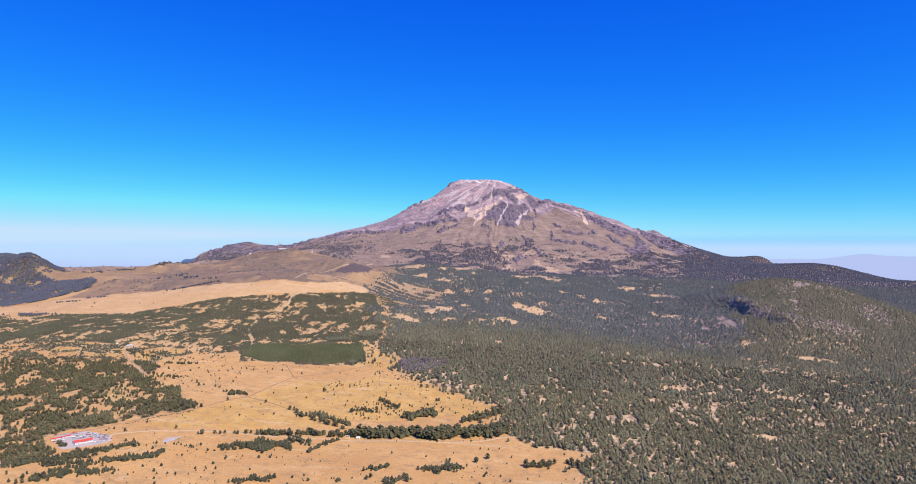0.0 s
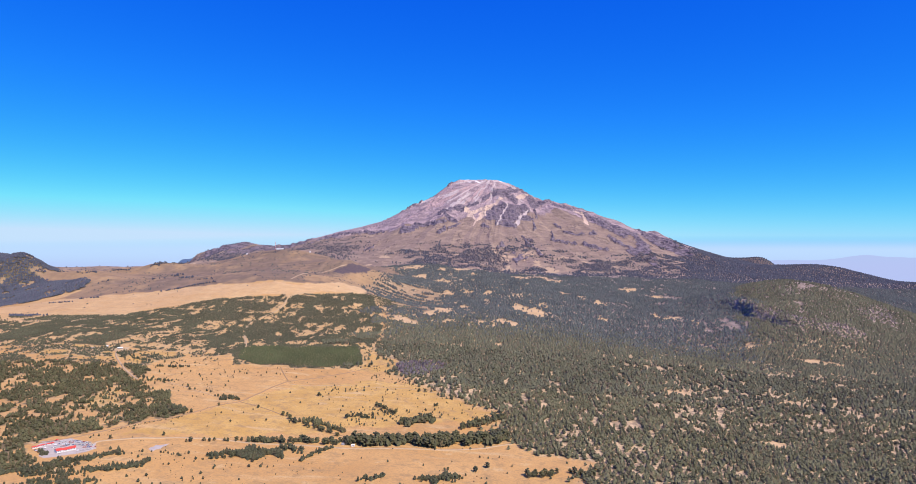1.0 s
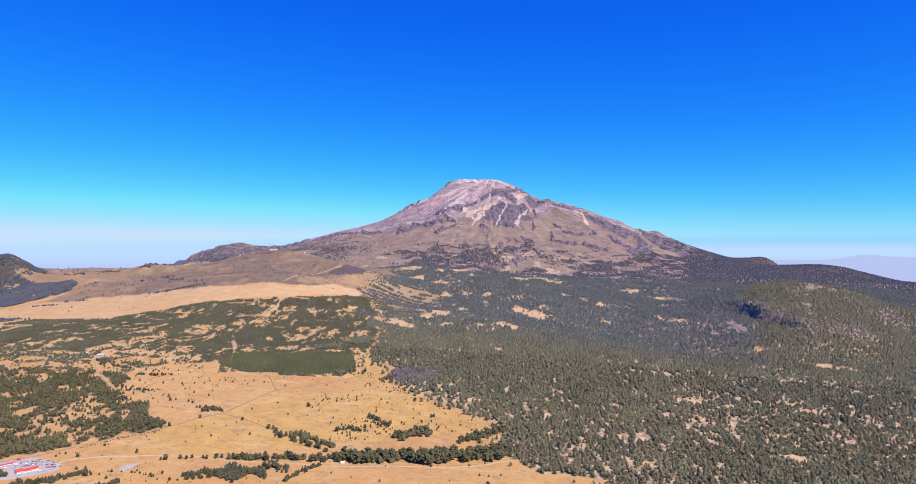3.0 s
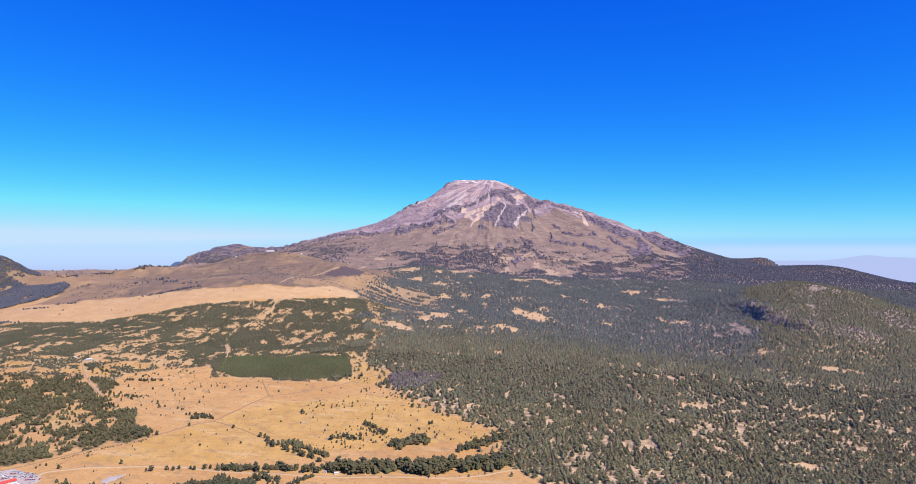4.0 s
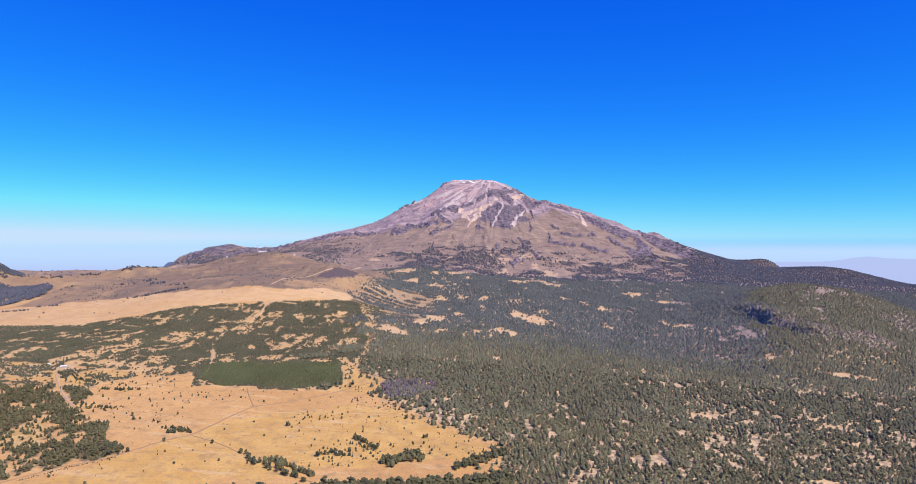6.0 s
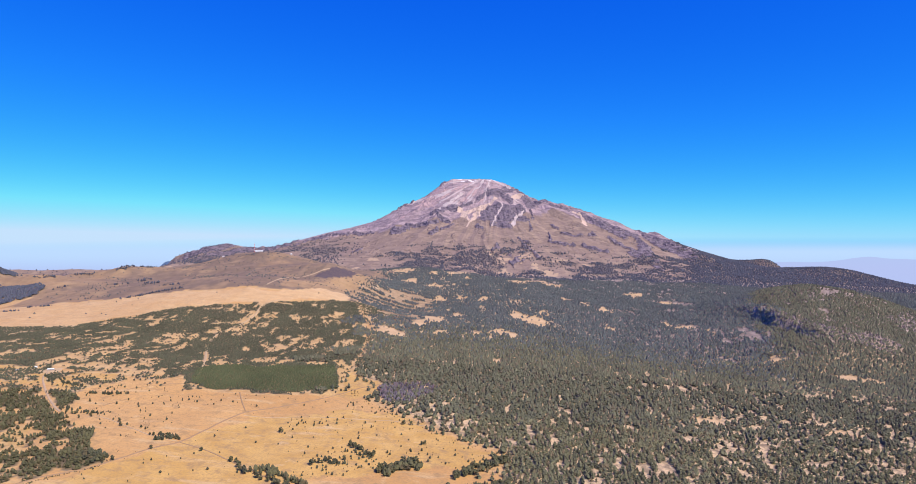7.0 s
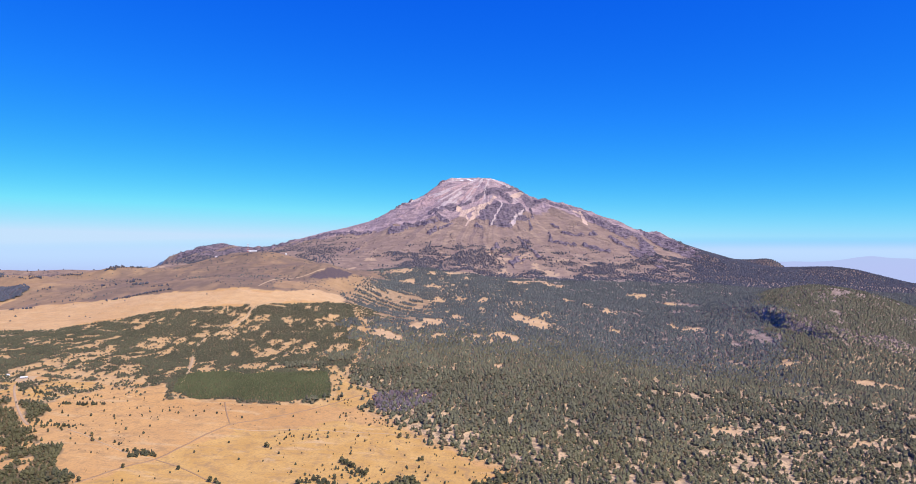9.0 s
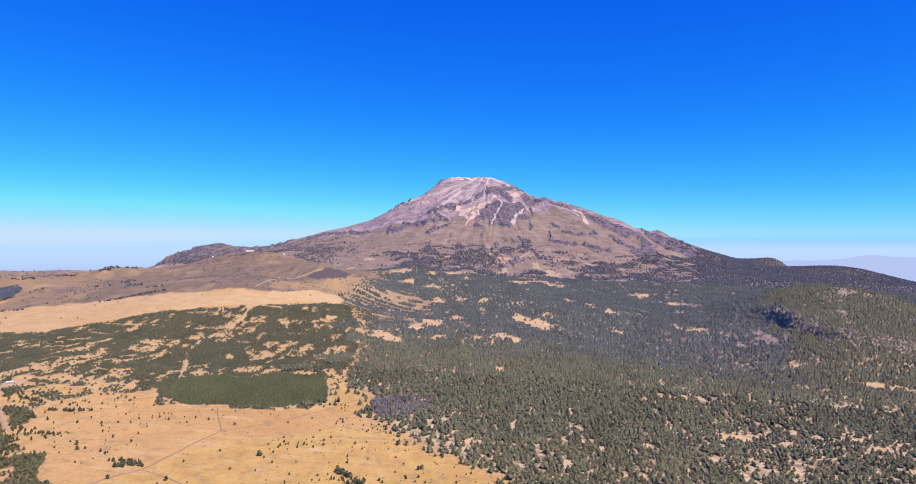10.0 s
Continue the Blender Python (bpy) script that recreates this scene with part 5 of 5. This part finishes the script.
def gable_wall(parent, long, deep, eaves, ridge, material):
    bm = bmesh.new()
    ends = []
    for x in (-long / 2, long / 2):
        ends.append([bm.verts.new(v) for v in ((x, -deep / 2, -0.8), (x, deep / 2, -0.8), (x, deep / 2, eaves), (x, 0, ridge), (x, -deep / 2, eaves))])
    for k in range(5):
        m = (k + 1) % 5
        bm.faces.new((ends[0][k], ends[0][m], ends[1][m], ends[1][k]))
    for e in ends:
        bm.faces.new(e)
    bmesh.ops.recalc_face_normals(bm, faces=bm.faces)
    return part("wall", bm, material, parent)


def house(name, x, y, turn, long, deep, eaves, ridge, roof, wall, label, windows=3, category="building", group=""):
    root = stand(name, x, y, turn, label, category, group)
    gable_wall(root, long, deep, eaves, ridge - 0.05, wall)
    gable_roof(root, long, deep, eaves, ridge, 0.25, roof)
    gap = long / (windows + 1)
    for k in range(windows):
        u = -long / 2 + gap * (k + 1)
        if k == windows // 2:
            boxes("door", DARK, root, "", (u - 0.25, -deep / 2 - 0.03, 0, u + 0.25, -deep / 2 + 0.02, min(0.95, eaves * 0.8)))
        else:
            boxes("window", GLASS, root, "", (u - 0.3, -deep / 2 - 0.03, eaves * 0.42, u + 0.3, -deep / 2 + 0.02, eaves * 0.82))
    return root


# visitor centre
house("visitor_centre", -335.5, 587.5, 50, 10, 4.6, 1.5, 2.7, RED_ROOF, WHITE, "long white visitor centre with a red pitched roof", 7)
house("visitor_centre", -341, 582, 50, 4.6, 5.4, 1.7, 3.0, RED_ROOF, WHITE, "white gabled wing with a red roof", 2)
for k, (dx, dy, long) in enumerate(((-364, 587, 5.0), (-361, 591, 4.4), (-357, 596, 5.4))):
    house("market_stall", dx, dy, 42 + 4 * k, long, 2.2, 0.95, 1.4, RED_ROOF, WHITE, "small stall with a red sheet roof beside the car park", 2, "stall", "stalls by the car park")


def tent(x, y, turn, size, cloth, label):
    root = stand("canopy_tent", x, y, turn, label, "tent", "tents in the car park")
    for sx in (-1, 1):
        for sy in (-1, 1):
            boxes("pole", GREY, root, "", (sx * size / 2 - 0.03, sy * size / 2 - 0.03, -0.2, sx * size / 2 + 0.03, sy * size / 2 + 0.03, 1.0))
    bm = bmesh.new()
    bmesh.ops.create_cone(bm, cap_ends=True, segments=4, radius1=size * 0.78, radius2=0.05, depth=0.6,
                          matrix=Matrix.Translation((0, 0, 1.28)) @ Matrix.Rotation(radians(45), 4, "Z"))
    part("canopy", bm, cloth, root)


for x, y, turn, size, cloth, label in (
        (-356, 604, 10, 2.2, RED, "red canopy tent beside the car park"), (-351, 594, 20, 1.8, WHITE, "white canopy tent in the car park"),
        (-345, 596, 5, 1.8, WHITE, "white canopy tent in the car park"), (-338, 578, 28, 1.6, WHITE, "white canopy tent in front of the visitor centre"),
        (-327, 586, 28, 1.6, WHITE, "white canopy tent in front of the visitor centre"), (-355, 586, 0, 1.6, WHITE, "white canopy tent in the car park")):
    tent(x, y, turn, size, cloth, label)


def car_parts(paint, long, wide, tall):
    """Body with bonnet, glazed cabin and four wheels."""
    root = new("parked_car")
    root.empty_display_size = 0.4
    bm = bmesh.new()
    box(bm, -long / 2, -wide / 2, 0.16, long / 2, wide / 2, tall * 0.58)
    bmesh.ops.bevel(bm, geom=bm.edges[:], offset=0.07, segments=1, affect="EDGES")
    part("body", bm, paint, root)
    bm = bmesh.new()
    box(bm, -long * 0.36, -wide * 0.44, tall * 0.56, long * 0.22, wide * 0.44, tall)
    for v in bm.verts:
        if v.co.z > tall * 0.9:
            v.co.x = v.co.x * 0.78 - 0.03 * long
            v.co.y *= 0.86
    cabin = part("cabin", bm, GLASS, root)
    boxes("roof", paint, cabin, "", (-long * 0.31, -wide * 0.37, tall - 0.01, long * 0.14, wide * 0.37, tall + 0.03))
    for sx in (-0.31, 0.31):
        for sy in (-1, 1):
            bm = bmesh.new()
            bmesh.ops.create_cone(bm, cap_ends=True, segments=10, radius1=0.15, radius2=0.15, depth=0.1,
                                  matrix=Matrix.Translation((sx * long, sy * wide * 0.46, 0.15)) @ Matrix.Rotation(radians(90), 4, "X"))
            part("wheel", bm, BLACK, root)
    return root


def park_row(kinds, x0, y0, x1, y1, n, turn):
    for k in range(n):
        if rng.uniform() < 0.12:
            continue
        u = k / max(1, n - 1)
        x, y = x0 + (x1 - x0) * u + rng.uniform(-0.2, 0.2), y0 + (y1 - y0) * u + rng.uniform(-0.2, 0.2)
        z = float(height(np.array([x]), np.array([y]))[0]) + 0.36
        m = Matrix.Translation((x, y, z)) @ Matrix.Rotation(radians(turn + rng.uniform(-4, 4) + 180 * int(rng.integers(0, 2))), 4, "Z")
        copy_thing(kinds[int(rng.integers(0, len(kinds)))], m)


kinds = []
for paint, word in ((WHITE, "white"), (WHITE, "white"), (WHITE, "white"), (SILVER, "silver"), (RED, "red"), (BLUE, "dark blue")):
    car = car_parts(paint, 1.95, 0.82, 0.68)
    kinds.append(tagged(car, word + " car parked on grey gravel", "car", "cars in the car park"))
van = tagged(car_parts(WHITE, 2.6, 0.95, 1.05), "white van parked on grey gravel", "van", "cars in the car park")
kinds.append(van)
park_row(kinds, -352, 603, -326, 604, 18, 95)
park_row(kinds, -350, 598, -322, 600, 18, 95)
park_row(kinds, -330, 594, -318, 597, 9, 100)
park_row(kinds, -361, 582, -352, 577, 6, 60)
park_row(kinds, -325, 588, -318, 593, 7, 115)
park_row(kinds, -345, 607, -327, 606, 12, 92)
park_row(kinds, -350, 591, -342, 598, 7, 130)
park_row(kinds, -362, 600, -353, 603, 6, 120)
for k, car in enumerate(kinds):
    x, y = -350 + 1.6 * k, 588 + 1.4 * k
    car.matrix_world = Matrix.Translation((x, y, float(height(np.array([x]), np.array([y]))[0]) + 0.36)) @ Matrix.Rotation(radians(28), 4, "Z")

# white huts under the pine belt, forest huts, and the station on the hill
house("hut", -101, 657, 6, 3.0, 2.2, 1.1, 1.8, WHITE, WHITE, "small white hut at the edge of the pine belt", 2)
house("hut", -111, 659, -10, 2.4, 1.8, 1.0, 1.6, GREY, WHITE, "small pale hut at the edge of the pine belt", 2)
house("hut", -516, 986, 5, 3.0, 2.4, 1.2, 2.0, WHITE, WHITE, "small white hut in the forest clearing", 2)
house("hut", -493, 979, 20, 7.0, 3.2, 1.3, 2.1, WHITE, GREY, "low grey shed with a white roof beside a pale yard", 3)
house("hut", -527, 969, 0, 4.0, 2.4, 1.0, 1.7, GREY, GREY, "low grey shed at the wood's edge", 2)
house("hill_station", -562, 2104, 0, 17, 5.0, 2.6, 3.4, WHITE, WHITE, "long white station building on a hilltop", 6)
house("hill_station", -573, 2101, 0, 4.5, 4.0, 3.6, 4.4, WHITE, WHITE, "white block beside the long station building", 2)
house("hill_station", -470, 2104, 0, 4, 3.4, 2.6, 4.0, WHITE, WHITE, "small white hut on the brown hill", 2)
house("hill_station", -668, 2098, 0, 5, 4.0, 2.4, 3.2, WHITE, WHITE, "tiny white hut on the brown hill", 1)


def antenna_mast(x, y, tall):
    root = stand("antenna_mast", x, y, 0, "thin lattice mast painted red and white", "mast", lift=-0.5)
    n = 8
    for k in range(n):
        bm = bmesh.new()
        r = 0.85 * (1 - 0.6 * k / n)
        z0, z1 = tall * k / n, tall * (k + 1) / n
        for sx in (-1, 1):
            for sy in (-1, 1):
                box(bm, sx * r - 0.2, sy * r - 0.2, z0, sx * r + 0.2, sy * r + 0.2, z1)
        for sx in (-1, 1):
            box(bm, -r, sx * r - 0.08, z0 + 0.1, r, sx * r + 0.08, z0 + 0.3)
            box(bm, sx * r - 0.08, -r, z0 + 0.1, sx * r + 0.08, r, z0 + 0.3)
        part("mast_section", bm, RED if k % 2 == 0 else WHITE, root)


antenna_mast(-579, 2104, 27)
